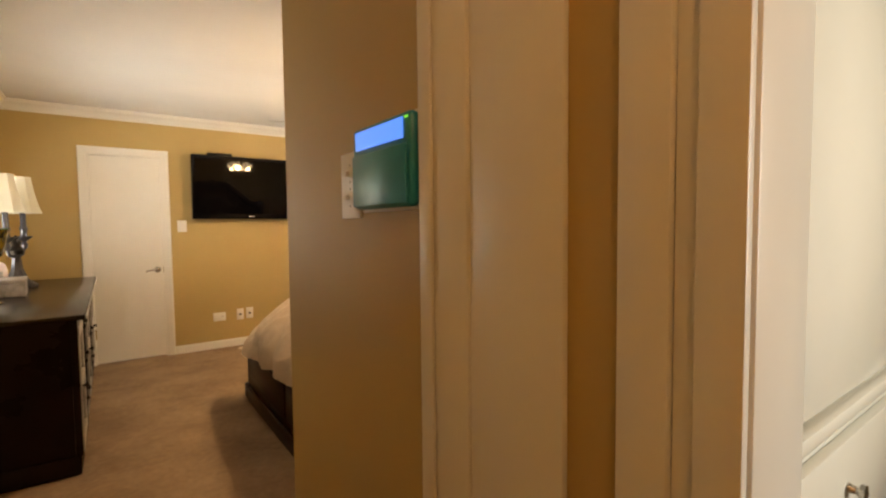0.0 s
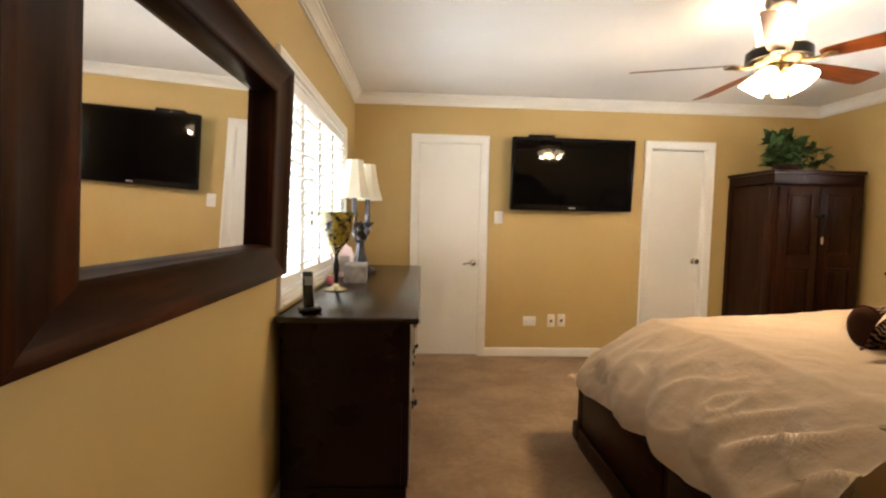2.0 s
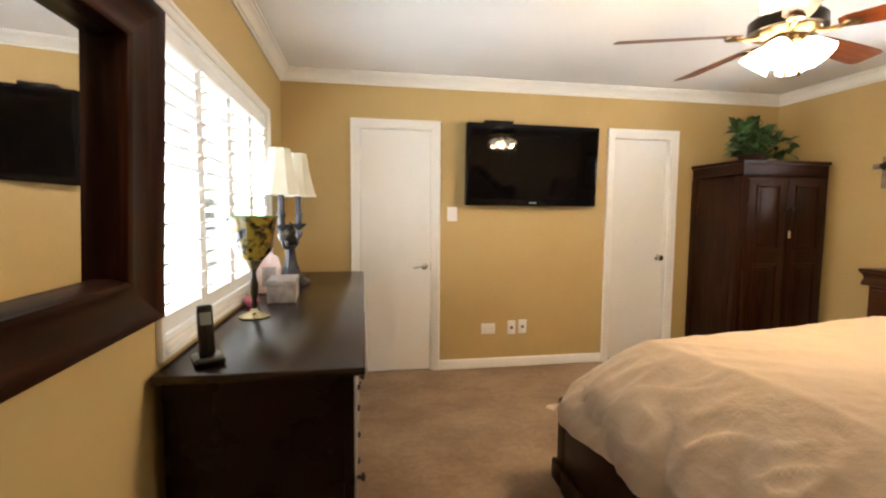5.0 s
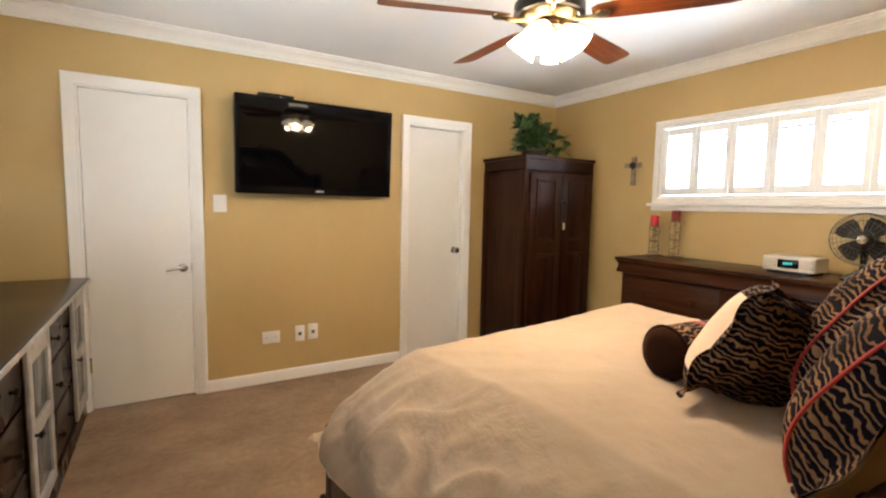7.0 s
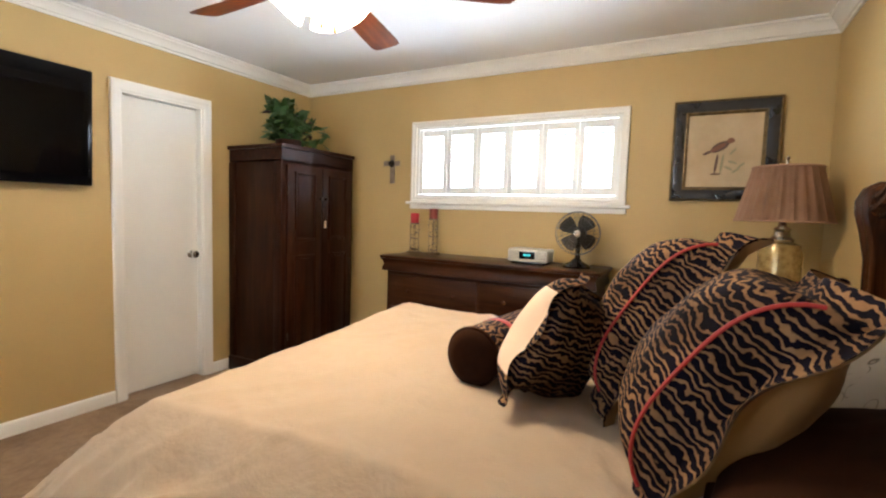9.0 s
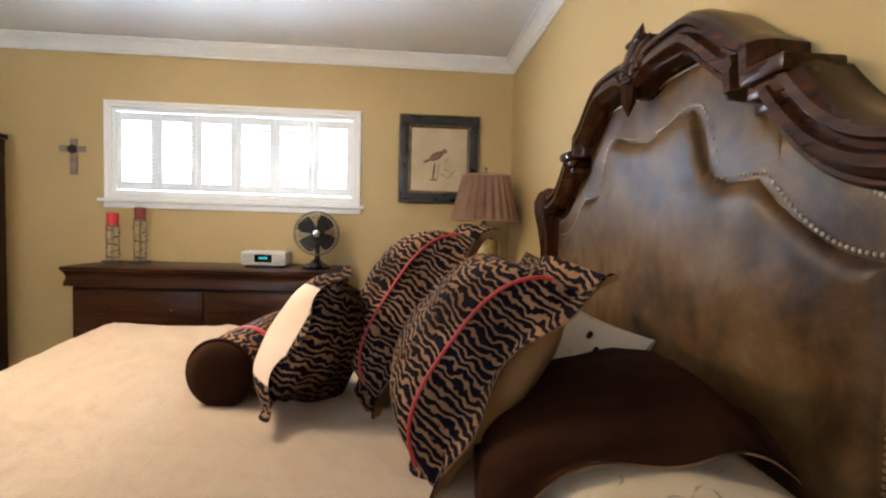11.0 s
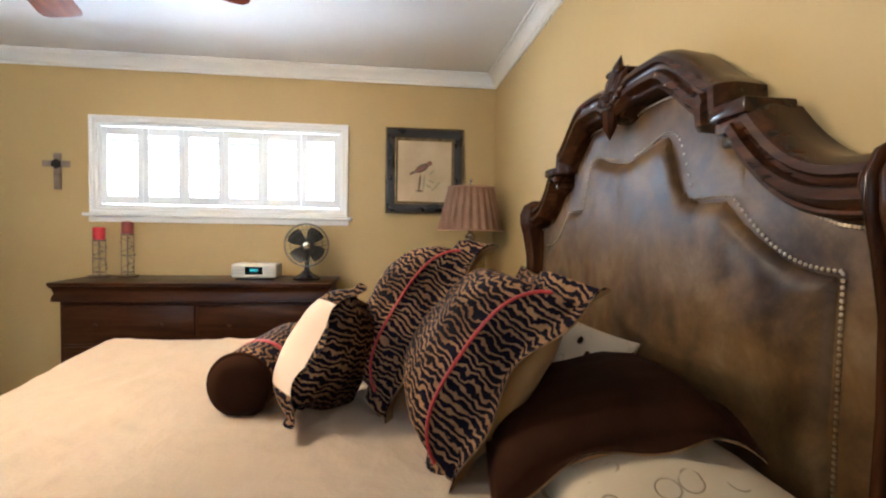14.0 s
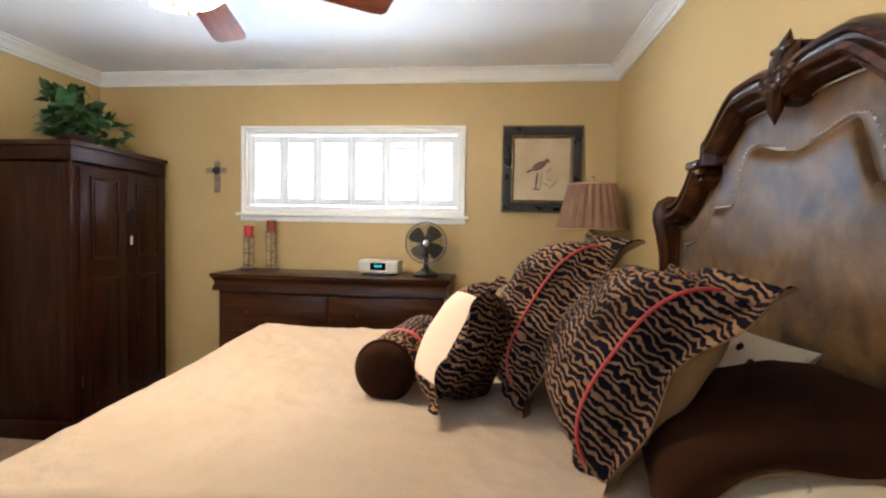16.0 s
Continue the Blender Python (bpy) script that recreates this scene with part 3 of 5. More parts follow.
    for s in (-1, 1):
        merge(cb, tube([(s * (0.03 + 0.026 * math.cos(q)), HY + 0.052, 1.715 + 0.026 * math.sin(q)) for q in [0.3 * i for i in range(16)]], 0.010, 6))
    k = lathe([(0.0, 0), (0.026, 0.03), (0.020, 0.08), (0.0, 0.12)], 8, None, False)
    merge(cb, k, pose(0, HY + 0.045, 1.72, 180))
    box(-0.045, 0.045, HY - 0.03, HY + 0.045, 1.798, 1.816, 0.008, 2, cb)
    part("crest_carving", cb, CARVED[2], hb, "carved acanthus crest")
    # posts: scrolled forward at the top
    for s in (-1, 1):
        c = s * 0.830
        pb = bmesh.new()
        front = [(HY + 0.050, 0.0), (HY + 0.050, 0.30), (HY + 0.034, 0.60), (HY + 0.020, 0.90), (HY + 0.014, 1.10), (HY + 0.018, 1.24), (HY + 0.036, 1.34), (HY + 0.052, 1.40), (HY + 0.054, 1.44), (HY + 0.040, 1.474), (HY + 0.012, 1.490), (HY - 0.03, 1.490), (YS + 0.03, 1.470), (YS + 0.016, 1.43)]

        front = [(y, z * 0.973) for y, z in front]

        def rib(o):
            o = abs(o) * 1.63
            if o < 0.036:
                return 0.024 * math.sqrt(1 - (o / 0.037) ** 2)
            if o < 0.044:
                return 0.0
            if o < 0.078:
                return 0.014 * math.sqrt(max(0, 1 - ((o - 0.061) / 0.0175) ** 2))
            return 0.0
        offs = [-0.052 + 0.104 * i / 40 for i in range(41)]
        rows = []
        for i, (y, z) in enumerate(front):
            p, q = Vector(front[max(i - 1, 0)]), Vector(front[min(i + 1, len(front) - 1)])
            d = (q - p).normalized()
            nv = Vector((d.y, -d.x))
            rows.append([pb.verts.new((c + o, y + nv.x * rib(o), z + nv.y * rib(o))) for o in offs])
        for u, v in zip(rows, rows[1:]):
            for j in range(40):
                pb.faces.new((u[j], u[j + 1], v[j + 1], v[j]))
        for k in (0, 40):
            low = pb.verts.new((c + offs[k], YS + 0.012, 0.0))
            pb.faces.new([r[k] for r in rows] + [low])
        post = part("post", pb, CARVED[2], t, "scrolled walnut bedpost")
        for o in (-1, 1):
            part("scroll", lathe([(0.0, 0), (0.045, 0), (0.050, 0.006), (0.046, 0.014), (0.034, 0.010), (0.030, 0.016), (0.018, 0.016), (0.014, 0.024), (0.0, 0.026)], 20, pose(c + o * 0.050, HY + 0.004, 1.396, 0, 90 * o), False), CARVED[2], post)
    # side rails, footboard and feet
    for s in (-1, 1):
        x0, x1 = sorted((s * 0.835, s * 0.870))
        sr = part("side_rail", box(x0, x1, HY + 0.06, 3.169, 0.10, 0.44, 0.006), ANTIQUE[1], t, "dark wooden side rail")
        xa, xb = sorted((s * 0.8705, s * 0.882))
        for y0, y1 in ((1.30, 2.22), (2.26, 3.12)):
            part("rail_panel", box(xa, xb, y0, y1, 0.16, 0.38, 0.006), ANTIQUE[1], sr)
        xa, xb = sorted((s * 0.8705, s * 0.895))
        part("plinth", box(xa, xb, HY + 0.06, 3.154, 0.0, 0.11, 0.012, 3), ANTIQUE[1], sr)
        xa, xb = sorted((s * 0.74, s * 0.862))
        part("foot_post", box(xa, xb, 3.17, 3.275, 0.10, 0.43, 0.014, 3), ANTIQUE[2], t)
        xa, xb = sorted((s * 0.75, s * 0.885))
        part("foot_plinth", box(xa, xb, 3.155, 3.293, 0.0, 0.11, 0.016, 3), ANTIQUE[2], t)
    part("footboard", box(-0.74, 0.74, 3.20, 3.255, 0.08, 0.43, 0.008), ANTIQUE[0], t, "low dark wooden footboard")
    part("mattress", box(-0.67, 0.70, HY + 0.045, 2.82, 0.40, 0.735, 0.09, 4), QUILT, t, "pale quilted mattress")
    return t


make_bed()


def make_duvet():
    """A thick duvet: its middle is puffed, its rim rolls over the mattress and hangs in folds."""
    b = bmesh.new()
    nx, ny, core, roll, drop = 190, 170, 0.625, 0.28, 0.10
    arc = roll * math.pi / 2
    A, y0, y1 = core + arc + drop, 1.57, 3.25
    rows = []

    def edge(a, c):
        t = max(0, abs(a) - c)
        th = min(t / arc, 1) * math.pi / 2
        return math.copysign(min(abs(a), c) + roll * (0.45 * math.sin(th) + 0.55 * th / (math.pi / 2)) + 0.03 * smooth(arc * 0.9, arc + drop, t), a), roll * (0.30 * (1 - math.cos(th)) + 0.70 * th / (math.pi / 2)) + max(0, t - arc), t
    for i in range(nx + 1):
        a = -A + 2 * A * i / nx
        x, dx, tx = edge(a, core)
        row = []
        for j in range(ny + 1):
            q = (j / ny) * (y1 - y0 - roll - 0.03 + arc + drop)
            lim = y1 - y0 - roll - 0.03
            yy, dy, ty = edge(q, lim)
            d = math.sqrt(dx * dx + dy * dy)
            d = min(d, 0.375 + 0.03 * noise.noise((a * 2.5, q * 2.5, 0)))
            hang = smooth(0.03, 0.26, d)
            along = q if tx > ty else a
            fold = 0.040 * math.sin(along * 7.5 + d * 11 + 2.5 * noise.noise((along * 1.7, 2, d * 1.5))) + 0.012 * noise.noise((along * 9, 7, d * 4))
            px, py = x, yy
            if tx > 0:
                px += math.copysign(fold * hang, a) * (tx / (tx + ty + 1e-6))
            if ty > 0:
                py += 0.35 * fold * hang * (ty / (tx + ty + 1e-6))
            top = 0.826 + 0.020 * math.cos(min(1, abs(a) / 1.0) * 1.5) + 0.028 * smooth(0.1, 0.75, a) + 0.006 * smooth(2.0, 3.0, q + y0) - 0.030 * smooth(2.3, 3.1, q + y0) * smooth(0.6, -0.3, a) - 0.035 * smooth(0.0, 1.0, -a) * smooth(1.9, 3.2, q + y0)
            wx, wy = a + 0.10 * noise.noise((a * 3, q * 3, 4)), q + 0.10 * noise.noise((a * 3, q * 3, 8))
            ridge = lambda fx, fy, k: (1 - abs(noise.noise((wx * fx + wy * fy, wy * fx * 0.35 - wx * fy * 0.35, k)))) ** 3
            wr = 0.012 * noise.noise((a * 2.3, q * 2.3, 1)) + 0.006 * (ridge(3.0, 4.5, 5) - 0.4) + 0.004 * (ridge(7.5, -5.0, 9) - 0.4) + 0.002 * noise.noise((a * 24, q * 20, 9))
            crease = smooth(0.015, 0.16, d) * (1 - 0.9 * smooth(0.24, 0.36, d)) * (0.050 * (ridge(5.0, 6.5, 12) - 0.4) + 0.006 * (ridge(13.0, -9.0, 15) - 0.4))
            row.append(b.verts.new((HC + 0.02 + px + crease * 0.5 * (1 if a < 0 else -1) * smooth(0, 0.1, tx), y0 + py, top - d + wr + crease)))
        rows.append(row)
    for i in range(nx):
        for j in range(ny):
            b.faces.new((rows[i][j], rows[i + 1][j], rows[i + 1][j + 1], rows[i][j + 1]))
    bmesh.ops.solidify(b, geom=b.faces[:], thickness=0.012)
    return tagged(part("duvet", b, LINEN, None, "", "all"), "thick cream cotton duvet draped in folds over the bed", "duvet")


make_duvet()


def frame_of(u, v, at):
    v = Vector(v).normalized()
    u = Vector(u)
    u = (u - v * u.dot(v)).normalized()
    n = v.cross(u) * -1
    if n.z < 0:
        n = -n
    u = v.cross(n)
    return Matrix((u, v, n)).transposed().to_4x4(), Matrix.Translation(at)


def pillow_mesh(w, l, th, side, flange=0.0, seed=0, n=30, pinch=0.10, bordered=False):
    """Half a pillow (side 1: front, -1: back), with soft pinched corners and an optional flat border."""
    b = bmesh.new()
    g = []
    for i in range(n + 1):
        s = -1 + 2 * i / n
        row = []
        for j in range(n + 1):
            t = -1 + 2 * j / n
            ss, tt = math.sin(s * math.pi / 2), math.sin(t * math.pi / 2)
            x = w / 2 * ss * (1 - pinch * (1 - tt * tt) * abs(ss) ** 3)
            y = l / 2 * tt * (1 - pinch * (1 - ss * ss) * abs(tt) ** 3)
            h = th / 2 * ((1 - abs(ss) ** 2.6) * (1 - abs(tt) ** 2.6)) ** (0.44 if flange > 0.03 else 0.52)
            h *= 1 + 0.10 * noise.noise((x * 6, y * 6, seed + side))
            h += 0.006 * noise.noise((x * 16, y * 16, seed)) * min(1, h * 20)
            row.append(b.verts.new((x, y, side * (h + 0.002) - (0.045 * ss ** 4 * tt ** 4 + 0.030 * ss ** 4 if flange > 0.011 else 0))))
        g.append(row)
    for i in range(n):
        for j in range(n):
            f = b.faces.new((g[i][j], g[i + 1][j], g[i + 1][j + 1], g[i][j + 1]))
            f.material_index = 1 if bordered and (j > n * 0.72 or j < n * 0.22) else 0
    if flange:
        rim = [g[i][0] for i in range(n + 1)] + [g[n][j] for j in range(1, n + 1)] + [g[i][n] for i in range(n - 1, -1, -1)] + [g[0][j] for j in range(n - 1, 0, -1)]
        out = []
        for k, v in enumerate(rim):
            d = Vector((v.co.x / w * 2, v.co.y / l * 2, 0))
            d = Vector((math.copysign(abs(d.x) ** 5, d.x), math.copysign(abs(d.y) ** 5, d.y), 0))
            d = d / max(abs(d.x), abs(d.y), 1e-6) * flange * (1 + 0.25 * min(abs(d.x), abs(d.y)) / max(abs(d.x), abs(d.y), 1e-6))
            out.append(b.verts.new(v.co + d + Vector((0, 0, 0.014 * math.sin(k * 0.55 + seed) - 0.010))))
        for k in range(len(rim)):
            m = (k + 1) % len(rim)
            b.faces.new((rim[k], rim[m], out[m], out[k])).material_index = int(bordered)
    return b


def pillow(name, label, at, u, v, w, l, th, front, back, flange=0.0, piping=0.0, seed=0, category="pillow"):
    r, tr = frame_of(u, v, at)
    t = thing(name, label, category, at)
    t.matrix_basis = tr @ r
    part("front_cover", pillow_mesh(w, l, th, 1, flange, seed, bordered=isinstance(front, list)), front, t, "", "all")
    part("back_cover", pillow_mesh(w, l, th, -1, flange * 0.96, seed), back, t, "", "all")
    if piping:
        k = 1 - piping
        for side in (1, -1):
            pts = []
            for i in range(33):
                ss, tt = side * k, (-1 + 2 * i / 32) * 0.97
                x = w / 2 * ss * (1 - 0.10 * (1 - tt * tt) * abs(ss) ** 3)
                y = l / 2 * tt * (1 - 0.10 * (1 - ss * ss) * abs(tt) ** 3)
                h = th / 2 * ((1 - abs(ss) ** 2.6) * (1 - abs(tt) ** 2.6)) ** 0.44
                pts.append((x, y, h * 1.06 + 0.006 - 0.045 * ss ** 4 * tt ** 4 - 0.030 * ss ** 4))
            part("piping", tube(pts, 0.0038, 6), RED, t, "red satin piping")
    return t


sp = pillow("sleeping_pillow", "pale cotton sleeping pillow with dark buttons against the headboard", (2.46, 1.335, 0.915), (1, 0, 0), (0, -0.50, 0.86), 0.64, 0.33, 0.15, QUILT, QUILT, 0, 0, 11)
for bx, by in ((0.235, 0.075), (0.165, 0.10)):
    part("button", lathe([(0.0, 0.0), (0.011, 0.0), (0.012, 0.004), (0.0, 0.006)], 12, pose(bx, by, 0.056), False), BROWNV, sp, "dark covered button")
pillow("sleeping_pillow", "pale quilted sleeping pillow lying flat on the mattress", (2.02, 1.39, 0.865), (1, 0.02, 0), (0.02, -0.98, 0.16), 0.64, 0.38, 0.15, QUILT, QUILT, 0, 0, 12)
pillow("brown_pillow", "dark brown velvet pillow with tan back, lying low", (2.09, 1.430, 0.958), (1, -0.16, -0.06), (-0.14, -0.93, 0.27), 0.50, 0.44, 0.11, BROWNV, TANB, 0.012, 0, 3)
pillow("zebra_sham", "zebra-print velvet pillow sham with red piping and tan back", (2.20, 1.640, 1.035), (1, -0.10, 0), (-0.02, -0.56, 0.83), 0.47, 0.43, 0.27, ZEBRA, TANB, 0.040, 0.10, 1)
pillow("zebra_sham", "zebra-print velvet pillow sham with red piping leaning farther along", (2.53, 1.795, 1.065), (1, -0.04, 0.02), (0.16, -0.52, 0.84), 0.42, 0.46, 0.24, ZEBRA, TANB, 0.035, 0.10, 2)
pillow("accent_pillow", "small zebra-print pillow with a cream satin panel", (2.36, 2.005, 0.992), (0.88, -0.48, 0), (0.24, -0.42, 0.82), 0.295, 0.33, 0.19, [CREAM, ZEBRA], ZEBRA, 0.012, 0, 5)


def bolster():
    at = (2.515, 2.195, 0.925)
    t = thing("bolster", "zebra-print bolster with brown velvet ends and a red band", "bolster pillow", at)
    t.matrix_basis = pose(*at, 0, 90, -7)
    L, R = 0.215, 0.080
    part("cover", lathe([(R * 0.985, -L + 0.012), (R, -L + 0.03), (R * 1.03, -0.1), (R * 1.03, 0.1), (R, L - 0.03), (R * 0.985, L - 0.012)], 36, None, False), ZEBRA, t, "", "all")
    for s in (-1, 1):
        part("end_cap", lathe([(R * 0.98, s * (L - 0.012)), (R * 0.93, s * (L + 0.006)), (R * 0.6, s * (L + 0.014)), (0.012, s * (L + 0.008)), (0.0, s * (L + 0.008))], 36, None, False), BROWNV, t, "dark brown velvet end", "all")
        part("piping", tube([(R * math.cos(q), R * math.sin(q), s * (L - 0.008)) for q in [2 * math.pi * i / 36 for i in range(36)]], 0.005, 6, True), BROWNV, t)
    part("band", lathe([(R * 1.03, -0.085), (R * 1.05, -0.082), (R * 1.05, -0.062), (R * 1.03, -0.059)], 36, None, False), RED, t, "red satin band", "all")


bolster()


# ---- west dresser and the things on it ----
# pale grey stands in for the window's grazing reflection on glossy dark wood
SHEENWOOD = mottled("pale_sheen_on_wood", (0.22, 0.20, 0.18), (0.46, 0.43, 0.39), 9.0, 0.4, 60, 0.3, 0.001)
GREYPANE = mottled("grey_blue_pane", (0.06, 0.07, 0.08), (0.16, 0.18, 0.20), 7.0, 0.15, 60, 0.05, 0.0005)


def dresser():
    x1, y0, y1, h = 0.595, 2.585, 4.93, 0.872
    t = thing("dresser", "long espresso-stained dresser with window sheen coloured onto its cabinet door frames", "dresser", (0.32, (y0 + y1) / 2, 0))
    o = Vector(t.location)
    B = lambda a, b, c, d, e, f, r=0.004: box(a - o.x, b - o.x, c - o.y, d - o.y, e, f, r)
    part("top", B(0.012, x1 + 0.035, y0 - 0.035, y1 + 0.02, h - 0.03, h, 0.009), TOPGLOSS, t, "glossy espresso top")
    part("body", B(0.03, x1 - 0.03, y0, y1, 0.10, h - 0.031), ESPRESSO[2], t)
    part("plinth", B(0.03, x1 - 0.01, y0 - 0.012, y1 + 0.012, 0.0, 0.105, 0.01), ESPRESSO[1], t)
    # added strip: daylight's gloss along the top's front edge, painted as pale colour
    part("edge_sheen", B(x1 + 0.0355, x1 + 0.042, y0 - 0.030, y1 + 0.015, h - 0.026, h - 0.004, 0.003), SHEENWOOD, t, "pale strip painted as window sheen on the front edge")
    # cabinets with frames coloured pale for window sheen and grey panes, dark open bays between them
    for a, b in ((y0 + 0.02, y0 + 0.40), (y0 + 0.98, y0 + 1.36), (y1 - 0.40, y1 - 0.02)):
        dr = part("cabinet_door", B(x1 - 0.030, x1 - 0.012, a, b, 0.13, 0.80, 0.003), ESPRESSO[2], t)
        for c, d, e, f, nm in ((a, a + 0.055, 0.13, 0.80, "stile"), (b - 0.055, b, 0.13, 0.80, "stile"), (a + 0.0555, b - 0.0555, 0.13, 0.19, "rail"), (a + 0.0555, b - 0.0555, 0.44, 0.50, "rail"), (a + 0.0555, b - 0.0555, 0.735, 0.80, "rail")):
            part(nm, B(x1 - 0.0118, x1 + 0.004, c, d, e, f, 0.003), SHEENWOOD, dr, "wooden frame coloured pale for window sheen")
        for e, f in ((0.1905, 0.4395), (0.5005, 0.7345)):
            part("pane", B(x1 - 0.0118, x1 - 0.006, a + 0.0555, b - 0.0555, e, f, 0.001), GREYPANE, dr, "grey-blue glass pane")
        part("door_knob", lathe([(0.0, 0), (0.007, 0.002), (0.006, 0.012), (0.014, 0.018), (0.015, 0.026), (0.0, 0.032)], 12, pose(x1 + 0.004 - o.x, a + 0.028 - o.y, 0.47, 0, 90), False), DARKMETAL, dr)
    for a, b in ((y0 + 0.41, y0 + 0.97), (y0 + 1.37, y1 - 0.41)):
        for z0, z1 in ((0.13, 0.36), (0.375, 0.60), (0.615, 0.80)):
            dr = part("drawer_front", B(x1 - 0.03, x1 - 0.016, a, b, z0, z1, 0.005), ESPRESSO[1], t)
            for q in (0.28, 0.72):
                part("drawer_knob", lathe([(0.0, 0), (0.007, 0.002), (0.006, 0.012), (0.014, 0.018), (0.015, 0.026), (0.0, 0.032)], 12, pose(x1 - 0.016 - o.x, a + (b - a) * q - o.y, (z0 + z1) / 2, 0, 90), False), DARKMETAL, dr)
    for y in (y0 + 0.004, y1 - 0.004):
        part("corner_pilaster", B(x1 - 0.035, x1 - 0.002, y - 0.012, y + 0.012, 0.105, h - 0.031), ESPRESSO[2], t)


dresser()
TOPZ = 0.873
AMBER = mottled("amber_mottled_glass", (0.012, 0.009, 0.003), (0.22, 0.15, 0.02), 26, 0.12, 60, 0.1, 0.001, spread=(0.42, 0.56), coat=0.6)
PALEGOLD = mottled("pale_gold_metal", (0.62, 0.52, 0.30), (0.75, 0.66, 0.42), 12, 0.25, 60, 0.05, 0.001, 0.9)
PEWTER = mottled("antique_pewter", (0.05, 0.055, 0.07), (0.16, 0.16, 0.18), 18, 0.32, 90, 0.1, 0.001, 0.9)
SHADE = mottled("cream_lampshade_fabric", (0.66, 0.63, 0.50), (0.74, 0.71, 0.58), 6, 0.8, 220, 0.1, 0.0008)
MARBLE = mottled("grey_marbled_paper", (0.20, 0.185, 0.17), (0.44, 0.39, 0.37), 16, 0.5, 60, 0.1, 0.0008)
PINKGLASS = mottled("rose_pink_glass", (0.55, 0.12, 0.20), (0.66, 0.20, 0.28), 14, 0.15, 60, 0.03, 0.0005, coat=0.5)
PINK = mottled("pink_tissue_print", (0.62, 0.42, 0.40), (0.76, 0.66, 0.62), 16, 0.7, 60, 0.1, 0.001)


def goblet(at):
    t = thing("goblet_vase", "tall amber glass goblet on a gold stem and foot", "goblet", at)
    part("foot", lathe([(0.0, 0), (0.066, 0), (0.068, 0.006), (0.050, 0.014), (0.022, 0.024), (0.012, 0.040), (0.0, 0.041)], 28, None, False), PALEGOLD, t, "pale gold foot")
    part("stem", lathe([(0.0, 0.038), (0.010, 0.040), (0.014, 0.060), (0.010, 0.075), (0.017, 0.11), (0.019, 0.15), (0.012, 0.185), (0.010, 0.20), (0.016, 0.215), (0.0, 0.216)], 20, None, False), DARKMETAL, t, "dark glass stem")
    part("collar", lathe([(0.0, 0.212), (0.014, 0.214), (0.030, 0.240), (0.046, 0.262), (0.044, 0.266), (0.0, 0.262)], 24, None, False), PALEGOLD, t)
    part("cup", lathe([(0.0, 0.262), (0.046, 0.264), (0.078, 0.30), (0.094, 0.36), (0.102, 0.41), (0.114, 0.455), (0.110, 0.456), (0.097, 0.41), (0.088, 0.36), (0.072, 0.305), (0.0, 0.275)], 32, None, False), AMBER, t, "mottled amber glass cup")
    part("rim", tube([(0.112 * math.cos(q), 0.112 * math.sin(q), 0.456) for q in [2 * math.pi * i / 32 for i in range(32)]], 0.0035, 6, True), plain("green_glass_rim", (0.10, 0.22, 0.06), 0.15), t)


def candelabra_lamp(at, rz):
    t = thing("table_lamp", "pewter two-arm candelabra lamp with cream bell shades", "table lamp", at, rz)
    t.scale = (1.50, 1.42, 1.45)
    part("base", lathe([(0.0, 0), (0.085, 0), (0.088, 0.012), (0.072, 0.022), (0.048, 0.04), (0.026, 0.10), (0.019, 0.16), (0.026, 0.175), (0.0, 0.18)], 6, None, False), PEWTER, t, "ribbed pewter base")
    part("finial", lathe([(0.0, 0.175), (0.030, 0.178), (0.034, 0.20), (0.018, 0.225), (0.024, 0.24), (0.010, 0.27), (0.0, 0.285)], 16, None, False), DARKMETAL, t)
    for s in (-1, 1):
        part("arm", tube([(0, 0, 0.19), (s * 0.03, 0, 0.165), (s * 0.07, 0, 0.175), (s * 0.088, 0, 0.205), (s * 0.09, 0, 0.24)], 0.007, 8), PEWTER, t)
        c = part("candle_cup", lathe([(0.0, 0.20), (0.012, 0.205), (0.018, 0.225), (0.010, 0.245), (0.038, 0.268), (0.040, 0.274), (0.016, 0.272), (0.014, 0.30), (0.020, 0.315), (0.014, 0.33), (0.013, 0.43), (0.0, 0.432)], 16, pose(s * 0.09, 0, 0), False), PEWTER, t)
        b = lathe([(0.092, 0.40), (0.078, 0.44), (0.058, 0.52), (0.046, 0.60), (0.043, 0.60), (0.055, 0.52), (0.075, 0.44), (0.089, 0.40)], 8, pose(s * 0.09, 0, 0), False)
        part("shade", b, SHADE, t, "cream bell lampshade")


def cordless_phone(at, rz):
    t = thing("cordless_phone", "black cordless phone standing in its charging cradle", "phone", at, rz)
    part("cradle", box(-0.045, 0.045, -0.05, 0.05, 0, 0.028, 0.010, 3), BLACK, t)
    hs = box(-0.024, 0.024, -0.013, 0.013, 0, 0.165, 0.008, 3)
    hs.transform(pose(0, 0.016, 0.016, -14))
    h = part("handset", hs, BLACK, t)
    sc = box(-0.017, 0.017, -0.0145, -0.0125, 0.10, 0.14)
    sc.transform(pose(0, 0.016, 0.016, -14))
    part("display", sc, plain("grey_display", (0.20, 0.23, 0.22), 0.2), h)


def lidded_box(at, rz):
    t = thing("keepsake_box", "grey marbled keepsake box with a lid", "box", at, rz)
    part("body", box(-0.072, 0.072, -0.13, 0.13, 0, 0.088, 0.004), MARBLE, t)
    part("lid", box(-0.076, 0.076, -0.134, 0.134, 0.089, 0.118, 0.005), MARBLE, t)


